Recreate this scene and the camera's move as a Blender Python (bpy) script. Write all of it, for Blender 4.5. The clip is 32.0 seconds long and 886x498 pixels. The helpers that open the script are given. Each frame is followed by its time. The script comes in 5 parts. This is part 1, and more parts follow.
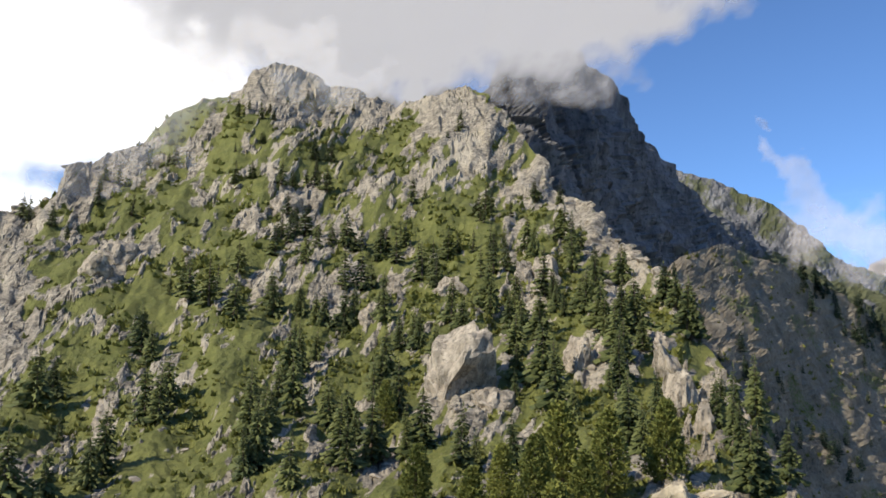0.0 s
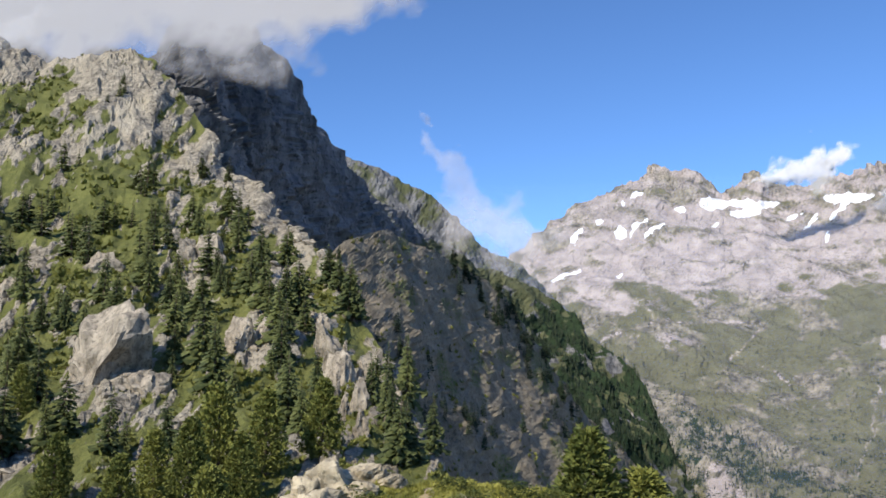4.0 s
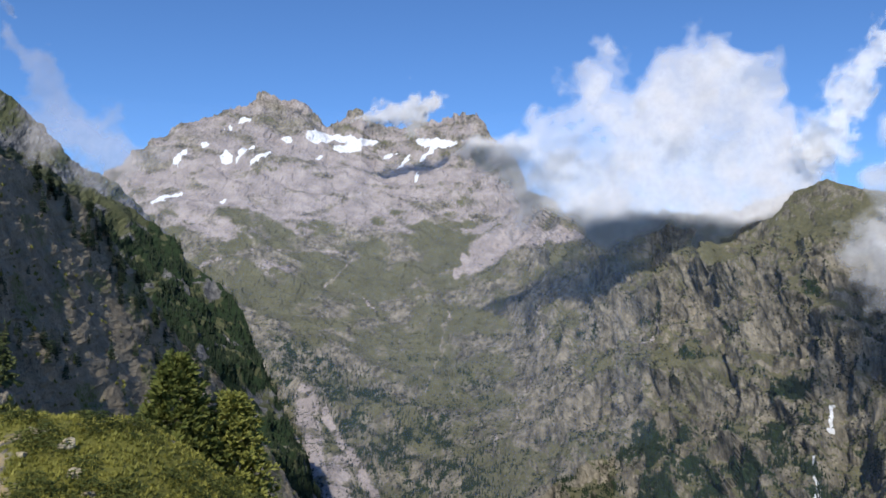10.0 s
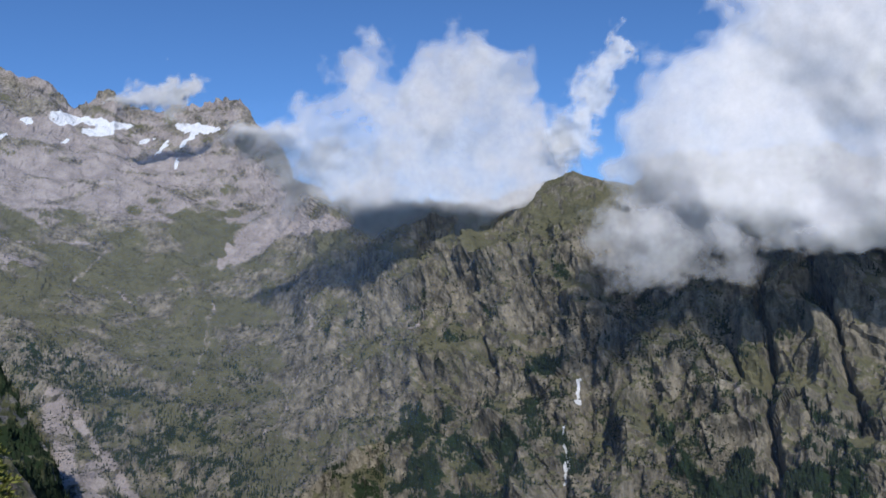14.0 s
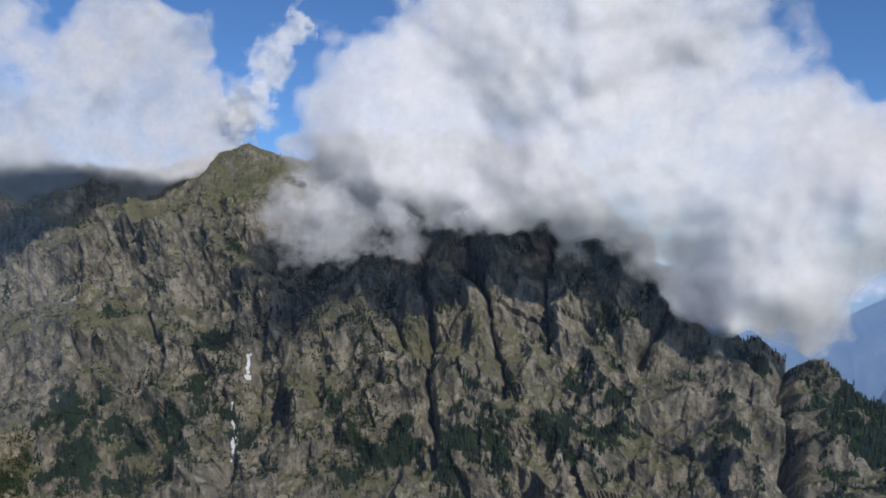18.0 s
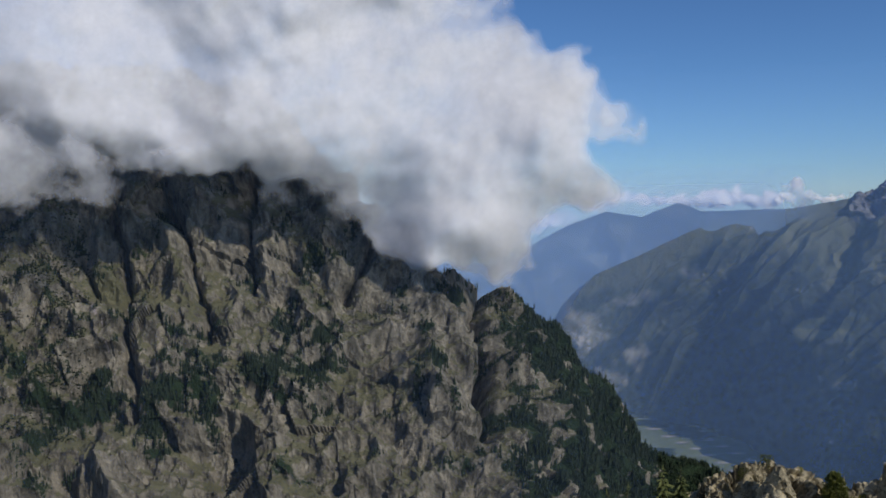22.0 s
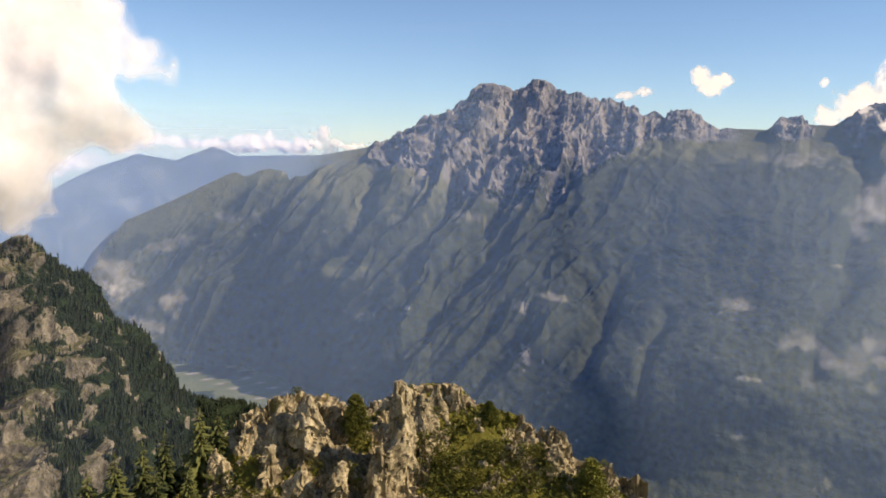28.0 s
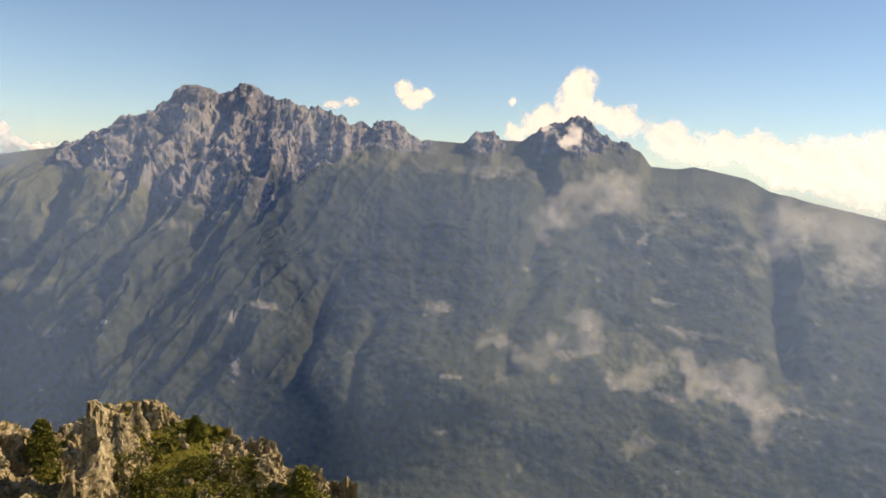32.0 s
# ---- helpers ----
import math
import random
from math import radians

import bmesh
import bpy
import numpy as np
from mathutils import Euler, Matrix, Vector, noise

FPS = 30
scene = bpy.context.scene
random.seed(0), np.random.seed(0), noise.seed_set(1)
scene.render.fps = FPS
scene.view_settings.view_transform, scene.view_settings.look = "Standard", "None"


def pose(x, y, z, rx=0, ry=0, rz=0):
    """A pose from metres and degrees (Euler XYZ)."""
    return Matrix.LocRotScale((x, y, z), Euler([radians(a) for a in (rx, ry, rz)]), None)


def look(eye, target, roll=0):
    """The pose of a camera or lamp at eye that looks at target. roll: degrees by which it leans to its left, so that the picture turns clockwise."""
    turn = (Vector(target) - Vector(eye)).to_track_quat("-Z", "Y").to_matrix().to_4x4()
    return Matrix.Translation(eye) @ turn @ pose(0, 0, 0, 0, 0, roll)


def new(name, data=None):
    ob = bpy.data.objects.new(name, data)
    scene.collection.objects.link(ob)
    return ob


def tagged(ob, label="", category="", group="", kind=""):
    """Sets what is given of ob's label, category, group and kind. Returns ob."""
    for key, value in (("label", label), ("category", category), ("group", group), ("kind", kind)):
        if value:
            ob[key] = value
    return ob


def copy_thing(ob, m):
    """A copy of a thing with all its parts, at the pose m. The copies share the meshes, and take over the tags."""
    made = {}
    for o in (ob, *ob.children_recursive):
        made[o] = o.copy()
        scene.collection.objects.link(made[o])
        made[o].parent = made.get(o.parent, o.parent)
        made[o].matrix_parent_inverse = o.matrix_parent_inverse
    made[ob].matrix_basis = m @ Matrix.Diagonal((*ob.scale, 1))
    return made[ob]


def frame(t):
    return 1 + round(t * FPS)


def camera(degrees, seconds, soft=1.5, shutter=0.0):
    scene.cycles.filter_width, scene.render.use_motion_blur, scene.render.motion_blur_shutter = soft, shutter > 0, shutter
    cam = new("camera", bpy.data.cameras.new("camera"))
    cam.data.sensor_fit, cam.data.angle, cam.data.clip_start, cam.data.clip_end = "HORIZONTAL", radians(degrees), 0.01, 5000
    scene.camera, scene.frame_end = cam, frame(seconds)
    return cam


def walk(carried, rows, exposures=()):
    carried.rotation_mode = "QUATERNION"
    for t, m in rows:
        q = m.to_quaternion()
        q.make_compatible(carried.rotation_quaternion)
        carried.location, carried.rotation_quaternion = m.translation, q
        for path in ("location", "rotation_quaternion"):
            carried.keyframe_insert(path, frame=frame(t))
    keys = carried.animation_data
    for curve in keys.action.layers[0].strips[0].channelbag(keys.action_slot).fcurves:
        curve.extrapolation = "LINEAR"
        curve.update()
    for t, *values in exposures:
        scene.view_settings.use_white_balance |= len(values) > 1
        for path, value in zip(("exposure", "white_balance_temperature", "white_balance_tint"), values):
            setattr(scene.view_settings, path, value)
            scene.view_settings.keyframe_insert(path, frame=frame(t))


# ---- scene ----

# The lookout: the eye turns on the spot, held at arm's length. Azimuth is clockwise from +Y, in degrees.
EYE, ARM = 1.6, 0.35
cam = camera(55.4, 32.0, soft=1.7)
# seconds, yaw, pitch, roll
ROWS = [
    (0.0, -0.54, 9.61, -1.21),
    (0.5, -3.97, 9.04, -1.41),
    (1.0, -6.91, 8.75, -1.47),
    (1.5, -9.94, 8.87, -0.70),
    (2.0, -12.25, 8.87, -0.63),
    (2.5, -15.22, 9.07, -0.49),
    (3.0, -17.59, 8.73, -0.04),
    (3.5, -20.10, 8.78, 0.00),
    (5.5, -31.10, 6.93, -0.26),
    (6.0, -33.37, 6.18, -0.67),
    (6.5, -36.41, 5.56, -0.66),
    (7.0, -38.45, 4.90, -0.74),
    (7.5, -40.64, 4.49, -0.66),
    (8.0, -42.37, 4.18, -0.77),
    (8.5, -43.95, 4.54, -0.65),
    (9.0, -46.02, 4.03, -1.10),
    (9.5, -47.56, 4.06, -0.84),
    (10.0, -49.54, 3.67, -0.38),
    (10.5, -51.00, 3.72, -0.31),
    (11.0, -51.99, 3.64, -0.54),
    (11.5, -53.84, 3.62, -0.60),
    (12.0, -55.48, 3.23, -0.48),
    (12.5, -57.31, 3.14, -0.28),
    (13.0, -59.22, 3.29, 0.26),
    (13.5, -61.68, 3.36, 1.09),
    (14.0, -65.15, 2.80, 1.17),
    (14.5, -69.05, 2.76, 0.92),
    (16.5, -79.79, 2.20, -0.40),
    (17.0, -81.98, 1.93, 0.06),
    (17.5, -84.15, 1.51, 0.17),
    (18.0, -87.05, 0.81, 0.25),
    (18.5, -89.95, -0.05, 0.61),
    (19.0, -91.86, -0.69, 0.47),
    (19.5, -93.11, -0.92, 0.51),
    (20.0, -95.65, -1.59, 0.36),
    (20.5, -97.45, -1.47, 1.07),
    (21.0, -100.51, -1.88, 0.94),
    (21.5, -104.40, -2.88, 0.93),
    (22.0, -106.88, -3.52, 1.26),
    (22.5, -109.97, -4.31, 1.59),
    (23.0, -114.02, -4.53, 1.14),
    (23.5, -116.79, -4.63, 1.07),
    (24.0, -119.15, -5.32, 0.72),
    (24.5, -121.94, -5.64, 0.77),
    (25.0, -124.07, -5.93, 0.45),
    (25.5, -126.27, -6.56, 0.12),
    (27.5, -135.07, -7.41, -0.27),
    (28.0, -137.57, -7.45, -0.73),
    (28.5, -139.73, -7.04, -0.93),
    (29.0, -142.19, -7.24, -1.15),
    (29.5, -145.20, -7.63, -1.49),
    (30.0, -147.97, -8.00, -1.37),
    (30.5, -150.31, -7.55, -1.84),
    (31.0, -152.56, -7.35, -1.76),
    (31.5, -154.56, -6.77, -1.88),
    (32.0, -157.00, -6.41, -2.57),
]
walk(cam, [(t, pose(-ARM * math.sin(radians(yaw)), ARM * math.cos(radians(yaw)), EYE, 90 + pitch, roll, yaw))
           for t, yaw, pitch, roll in ROWS],
     exposures=[(0.0, 0.45, 7100, 10), (1.0, 0.65, 7000, 10), (2.0, 0.78, 6800, 10), (3.5, 0.55, 6700, 10), (6.0, 0.06, 6550, 10), (10.0, -0.05, 6400, 10), (12.0, -0.12, 6250, 10), (14.0, -0.4, 6150, 10), (17.0, -0.5, 6300, 10), (19.0, -0.5, 6500, 10), (21.0, -0.65, 6450, 10),
                (23.0, -0.78, 6300, 10), (25.5, -0.22, 6900, 13), (28.0, 0.2, 9200, 16), (30.0, 0.3, 10600, 16), (31.0, 0.28, 10800, 16), (32.0, 0.16, 10800, 16)])

# ---- sun and sky ----
SUN_AZ, SUN_EL = 238.0, 36.0
world = bpy.data.worlds.new("alpine_sky")
scene.world = world
world.use_nodes = True
wn = world.node_tree.nodes
sky = wn.new("ShaderNodeTexSky")
sky.sky_type = "NISHITA"
sky.sun_disc = False
sky.sun_elevation, sky.sun_rotation = radians(SUN_EL), radians(SUN_AZ)
sky.altitude, sky.air_density, sky.dust_density, sky.ozone_density = 2500, 1.0, 0.0, 5.0
deep = wn.new("ShaderNodeMix")
deep.data_type, deep.blend_type = "RGBA", "MULTIPLY"
deep.inputs[0].default_value, deep.inputs[7].default_value = 1.0, (0.75, 0.95, 1.14, 1)
world.node_tree.links.new(sky.outputs[0], deep.inputs[6])
world.node_tree.links.new(deep.outputs[2], wn["Background"].inputs[0])
wn["Background"].inputs[1].default_value = 0.13


def polar(az, d, z):
    """A point at azimuth az and horizontal distance d from the lookout."""
    a = np.radians(az)
    return np.stack([d * np.sin(a), d * np.cos(a), z + 0 * d], -1)


sun = new("sun", bpy.data.lights.new("sun", "SUN"))
sun.data.energy, sun.data.angle, sun.data.color = 4.2, radians(0.53), (1.0, 0.93, 0.82)
sun.matrix_world = look(polar(SUN_AZ, 100.0, 100.0 * math.tan(radians(SUN_EL))), (0, 0, 0))


# ---- noise ----
GRADIENTS = np.array([(x, y, z) for x in (-1, 0, 1) for y in (-1, 0, 1) for z in (-1, 0, 1) if abs(x) + abs(y) + abs(z) == 2], dtype=float)
TURN = np.array(Euler((0.7, 1.1, 0.5)).to_matrix())


def value_noise(p, seed=0):
    """Smooth gradient noise, about 0 to 1."""
    i = np.floor(p).astype(np.int64)
    f = p - i
    u = f * f * f * (f * (f * 6 - 15) + 10)
    out = 0
    for dx in (0, 1):
        wx = u[..., 0] if dx else 1 - u[..., 0]
        for dy in (0, 1):
            wy = u[..., 1] if dy else 1 - u[..., 1]
            for dz in (0, 1):
                wz = u[..., 2] if dz else 1 - u[..., 2]
                h = ((i[..., 0] + dx) * 374761393 + (i[..., 1] + dy) * 668265263 + (i[..., 2] + dz) * 1440662683 + seed * 974634533) & 0xFFFFFFFF
                h = ((h ^ (h >> 13)) * 1274126177) & 0xFFFFFFFF
                h = ((h ^ (h >> 16)) * 2246822519) & 0xFFFFFFFF
                g = GRADIENTS[(h >> 8) % 12]
                out = out + wx * wy * wz * (g[..., 0] * (f[..., 0] - dx) + g[..., 1] * (f[..., 1] - dy) + g[..., 2] * (f[..., 2] - dz))
    return np.clip(0.5 + 0.68 * out, 0, 1)


def fbm(p, octaves=5, gain=0.5, seed=0):
    total, amp, norm = 0, 1.0, 0.0
    q = p @ TURN
    for o in range(octaves):
        total = total + amp * value_noise(q, seed + o)
        norm += amp
        amp *= gain
        q = (q * 2.03 + 17.3) @ TURN
    return np.clip(0.5 + 1.35 * (total / norm - 0.5), 0, 1)


def ridged(p, octaves=5, gain=0.5, seed=0):
    total, amp, norm = 0, 1.0, 0.0
    q = p @ TURN
    for o in range(octaves):
        total = total + amp * (1 - np.abs(2 * value_noise(q, seed + o) - 1)) ** 2
        norm += amp
        amp *= gain
        q = (q * 2.03 + 9.1) @ TURN
    return total / norm


def facets(p, seed=0, tilt=0.8):
    """Broken blocks: every cell is a plane of its own height and slant, about -1 to 1."""
    q = (p + 0.35 * (fbm(p * 0.9, 2, 0.5, seed + 7)[..., None] - 0.5)) @ TURN
    base = np.floor(q - 0.5).astype(np.int64)
    best, out = np.full(q.shape[:-1], 1e9), np.zeros(q.shape[:-1])
    for dx in (0, 1):
        for dy in (0, 1):
            for dz in (0, 1):
                c = base + (dx, dy, dz)
                h = (c[..., 0] * 374761393 + c[..., 1] * 668265263 + c[..., 2] * 1440662683 + seed * 974634533) & 0xFFFFFFFF
                h = ((h ^ (h >> 13)) * 1274126177) & 0xFFFFFFFF
                h = ((h ^ (h >> 16)) * 2246822519) & 0xFFFFFFFF
                r = np.stack([(h >> k) & 255 for k in (0, 6, 12)], -1) / 255.0
                d = q - (c + 0.5 + 0.8 * (r - 0.5))
                d2 = (d * d).sum(-1)
                slant = np.stack([(h >> k) & 255 for k in (15, 19, 24)], -1) / 127.5 - 1.0
                near = d2 < best
                best = np.where(near, d2, best)
                out = np.where(near, 0.9 * (((h >> 9) & 255) / 255.0 - 0.5) + tilt * (slant * d).sum(-1), out)
    return out


def smooth(a, b, x):
    t = np.clip((x - a) / (b - a), 0, 1)
    return t * t * (3 - 2 * t)


def curve(az, pts, round_off=0.0):
    """A broken line through points of (azimuth, value), its corners rounded over some degrees."""
    x, y = [p[0] for p in pts], [p[1] for p in pts]
    if not round_off:
        return np.interp(az, x, y)
    return sum(np.interp(az + k * round_off, x, y) for k in (-1, -0.66, -0.33, 0, 0.33, 0.66, 1)) / 7


def patch(az, el, spots):
    """Soft ellipses: azimuth, elevation, half width, half height, slant in degrees."""
    out = np.zeros_like(az)
    for a, e, w, h, s in spots:
        c, k = math.cos(radians(s)), math.sin(radians(s))
        x, y = az - a, el - e
        out = np.maximum(out, 1 - np.sqrt(((x * c + y * k) / w) ** 2 + ((y * c - x * k) / h) ** 2))
    return np.clip(out, -1, 1)


def line_dist(az, el, pts):
    """Degrees from a broken line."""
    best = np.full(az.shape, 1e9)
    for (a0, e0), (a1, e1) in zip(pts, pts[1:]):
        l2 = (a1 - a0) ** 2 + (e1 - e0) ** 2
        t = np.clip(((az - a0) * (a1 - a0) + (el - e0) * (e1 - e0)) / l2, 0, 1)
        best = np.minimum(best, np.hypot(az - a0 - t * (a1 - a0), el - e0 - t * (e1 - e0)))
    return best


# ---- materials ----
def nodes_of(name):
    m = bpy.data.materials.new(name)
    m.use_nodes = True
    return m, m.node_tree.nodes, m.node_tree.links, m.node_tree.nodes["Principled BSDF"]


def math_node(n, l, op, a, b=0.0, clamp=False):
    k = n.new("ShaderNodeMath")
    k.operation, k.use_clamp = op, clamp
    for i, v in enumerate((a, b)):
        if isinstance(v, (int, float)):
            k.inputs[i].default_value = v
        else:
            l.new(v, k.inputs[i])
    return k.outputs[0]


def mix_node(n, l, fac, a, b):
    k = n.new("ShaderNodeMix")
    k.data_type = "RGBA"
    for i, v in ((0, fac), (6, a), (7, b)):
        if isinstance(v, tuple):
            k.inputs[i].default_value = (*v, 1)
        elif isinstance(v, (int, float)):
            k.inputs[i].default_value = v
        else:
            l.new(v, k.inputs[i])
    return k.outputs[2]


def noise_node(n, l, where, scale, detail=6.0, rough=0.6):
    k = n.new("ShaderNodeTexNoise")
    k.inputs["Scale"].default_value, k.inputs["Detail"].default_value, k.inputs["Roughness"].default_value = scale, detail, rough
    l.new(where, k.inputs["Vector"])
    return k.outputs[0]


def stretch(n, l, where, s):
    k = n.new("ShaderNodeVectorMath")
    k.operation = "MULTIPLY"
    l.new(where, k.inputs[0])
    k.inputs[1].default_value = s
    return k.outputs[0]


def terrain_material(name, size, rock=((0.11, 0.10, 0.09), (0.36, 0.33, 0.29)), grass=((0.05, 0.075, 0.02), (0.13, 0.15, 0.04)),
                     scree=((0.30, 0.27, 0.24), (0.42, 0.38, 0.33)), forest=((0.012, 0.025, 0.012), (0.03, 0.05, 0.022)), relief=1.0, bare=False, dots=0.6, streak=0.35):
    """Rock with grass, scree, snow and forest where the cover attribute says. size: metres of the finest blotches."""
    m, n, l, p = nodes_of(name)
    where = n.new("ShaderNodeNewGeometry").outputs["Position"]
    cover = n.new("ShaderNodeAttribute")
    cover.attribute_name = "cover"
    rgb = n.new("ShaderNodeSeparateColor")
    l.new(cover.outputs["Color"], rgb.inputs[0])
    fine = noise_node(n, l, where, 1.0 / size, 7.0, 0.65)
    broad = noise_node(n, l, where, 0.12 / size, 5.0, 0.6)
    upright = noise_node(n, l, stretch(n, l, where, (1.0, 1.0, streak)), 0.45 / size, 6.0, 0.7)
    wobble = math_node(n, l, "MULTIPLY", math_node(n, l, "SUBTRACT", fine, 0.5), 1.6)

    def mask(value, sharp=5.0):
        s = math_node(n, l, "ADD", value, wobble)
        return math_node(n, l, "ADD", math_node(n, l, "MULTIPLY", math_node(n, l, "SUBTRACT", s, 0.5), sharp), 0.5, True)

    def spread(value, lo, hi, k=2.6):
        return mix_node(n, l, math_node(n, l, "ADD", math_node(n, l, "MULTIPLY", math_node(n, l, "SUBTRACT", value, 0.5), k), 0.5, True), lo, hi)

    stone = mix_node(n, l, 0.4, spread(upright, *rock, 5.0), spread(broad, *rock, 4.0))
    # recess darkening put into the colour: near-black where the bump noise dips
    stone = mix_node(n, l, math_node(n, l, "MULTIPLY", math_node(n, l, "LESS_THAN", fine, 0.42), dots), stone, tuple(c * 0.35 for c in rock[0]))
    col = stone
    if not bare:
        col = mix_node(n, l, mask(rgb.outputs[1], 3.0), col, mix_node(n, l, 0.5, spread(fine, *scree), spread(broad, *scree, 4.5)))
    if not bare:
        col = mix_node(n, l, mask(rgb.outputs[0], 4.0), col, mix_node(n, l, 0.5, spread(fine, *grass), spread(broad, *grass)))
        col = mix_node(n, l, mask(cover.outputs["Alpha"], 5.0), col, spread(fine, *forest))
        snow = math_node(n, l, "MULTIPLY", math_node(n, l, "SUBTRACT", math_node(n, l, "ADD", rgb.outputs[2], math_node(n, l, "MULTIPLY", wobble, 0.35)), 0.42), 9.0, True)
        col = mix_node(n, l, snow, col, (0.86, 0.88, 0.92))
    l.new(col, p.inputs["Base Color"])
    p.inputs["Roughness"].default_value = 0.9
    p.inputs["Specular IOR Level"].default_value = 0.2
    b = n.new("ShaderNodeBump")
    b.inputs["Strength"].default_value, b.inputs["Distance"].default_value = 0.9, size * 0.9 * relief
    l.new(mix_node(n, l, 0.5, fine, upright), b.inputs["Height"])
    l.new(b.outputs[0], p.inputs["Normal"])
    return m


# ---- terrain ----
FLOOR_Z = -1090.0


def grid_object(name, v, cover, material, label, category, wrap=False):
    """One mesh from a grid of points, rows by columns."""
    r, c, _ = v.shape
    i = np.arange(r * c).reshape(r, c)
    if wrap:
        i = np.concatenate([i, i[:, :1]], 1)
    quads = np.stack([i[:-1, :-1], i[:-1, 1:], i[1:, 1:], i[1:, :-1]], -1).reshape(-1, 4)
    me = bpy.data.meshes.new(name)
    me.vertices.add(r * c)
    me.vertices.foreach_set("co", v.reshape(-1).astype(np.float32))
    me.loops.add(quads.size)
    me.loops.foreach_set("vertex_index", quads.reshape(-1).astype(np.int32))
    me.polygons.add(len(quads))
    me.polygons.foreach_set("loop_start", np.arange(0, quads.size, 4, dtype=np.int32))
    me.polygons.foreach_set("use_smooth", np.zeros(len(quads), dtype=bool))
    me.update(calc_edges=True)
    at = me.attributes.new("cover", "FLOAT_COLOR", "POINT")
    at.data.foreach_set("color", cover.reshape(-1).astype(np.float32))
    me.materials.append(material)
    ob = new(name, me)
    return tagged(ob, label, category, kind="structure")


class Slope:
    """A mountain face in polar coordinates round the lookout: crest and foot as elevation angles, with their distances."""

    def __init__(self, az0, az1, cols, rows, crest, foot, d_crest, d_foot, bend=1.0, grade=1.0, worn=0.06, jag=()):
        self.az, self.v = np.meshgrid(np.linspace(az0, az1, cols), np.linspace(0, 1, rows) ** grade)
        top, low = curve(self.az, crest, worn), curve(self.az, foot)
        calm = curve(self.az, crest, 4.0)
        self.el = low + (calm - low) * self.v + (top - calm) * self.v ** 8
        if jag:
            self.el = self.el + curve(self.az, jag) * (ridged(np.stack([self.az * 0.9, 0 * self.az + 5.3, 0 * self.az + 2.1], -1), 4, 0.6, 99) - 0.5) * self.v ** 40
        near, back = curve(self.az, d_foot, 3.0), curve(self.az, d_crest, 3.0)
        self.d = near * (back / near) ** (self.v ** bend)
        self.cover = np.zeros(self.az.shape + (4,))

    def points(self):
        return polar(self.az, self.d, EYE + self.d * np.tan(np.radians(self.el)))

    def normals(self, p):
        n = np.cross(np.gradient(p, axis=1), np.gradient(p, axis=0))
        return n / np.maximum(np.linalg.norm(n, axis=-1, keepdims=True), 1e-9)

    def displace(self, amount):
        p = self.points()
        self.p = p + self.normals(p) * amount[..., None]

    def build(self, name, material, label, category, depth=0.25):
        v, back = self.p, []
        crest = v[-1]
        for k in (0.1, 0.4, 1.0):
            q = crest * (1 + depth * k)
            q[:, 2] = crest[:, 2] - (crest[:, 2] - FLOOR_Z) * k * 0.9
            back.append(q)
        foot = v[0].copy() * 0.995
        foot[:, 2] = np.minimum(v[0][:, 2] - 40, v[0][:, 2] * 0.5 + FLOOR_Z * 0.5)
        v = np.concatenate([foot[None], v, np.array(back)])
        c = np.concatenate([self.cover[:1], self.cover, np.repeat(self.cover[-1:], 3, 0)])
        return grid_object(name, v, c, material, label, category)

    def cell(self, az, el):
        """The row and column of the face that is seen at az and el."""
        j = int(np.argmin(np.abs(self.az[0] - az)))
        col = self.p[:, j]
        e = np.degrees(np.arctan2(col[:, 2] - EYE, np.hypot(col[:, 0], col[:, 1])))
        return int(np.argmin(np.abs(e - el))), j

    def place(self, az, el):
        return self.p[self.cell(az, el)]


# the near hillside with crags and meadows
hill = Slope(-33, 25, 680, 330,
             [(-33, 8), (-27.8, 10.1), (-26.0, 10.6), (-24.2, 13.6), (-23.0, 13.7), (-21.8, 14.8), (-19.5, 16.3), (-18.5, 17.6), (-14.9, 18.8), (-13.1, 20.6), (-11.6, 21.1), (-8.9, 20.5), (-6.9, 19.7),
              (-3.2, 19.1), (-1.6, 19.5), (0.3, 20.3), (1.9, 20.1), (3.3, 20.2), (4.6, 18.4), (5.8, 16.8), (7.2, 15.4), (8.1, 13.7), (10.6, 12.5), (11.2, 11.2), (12.1, 9.7), (14.3, 8.2), (15.7, 7.4),
              (16.4, 5.2), (18.8, 2.0), (20.3, -2.0), (22.5, -4.8), (25, -8)],
             [(-33, -14), (-20, -14), (10, -12), (25, -11)],
             [(-33, 300), (-28, 300), (-20, 420), (-8, 480), (3, 430), (8, 330), (11, 260), (14, 210), (18, 150), (21, 100), (25, 70)],
             [(-33, 60), (25, 45)], bend=0.9, worn=0.25)
MEADOWS = [(-14.7, 16.0, 3.2, 1.1, 60), (-18.4, 12.0, 3.9, 1.4, 35), (-23.8, 6.9, 3.2, 1.4, 30), (-13.1, 8.7, 3.9, 1.1, 20), (-19.3, 5.4, 4.2, 1.2, 25), (-14.4, -0.2, 6.0, 2.1, 60), (-6.4, -0.0, 3.9, 1.4, 48), (-17.8, -5.1, 3.2, 2.1, 50), (-0.6, 11.0, 2.1, 1.2, 20), (3.3, 8.9, 2.1, 1.8, 60), (-24.9, -1.4, 4.2, 2.1, 30), (-22.4, 2.1, 3.5, 1.1, 30), (-8.0, 3.3, 2.5, 0.9, 50), (6.0, 12.0, 2.1, 0.7, -10)]
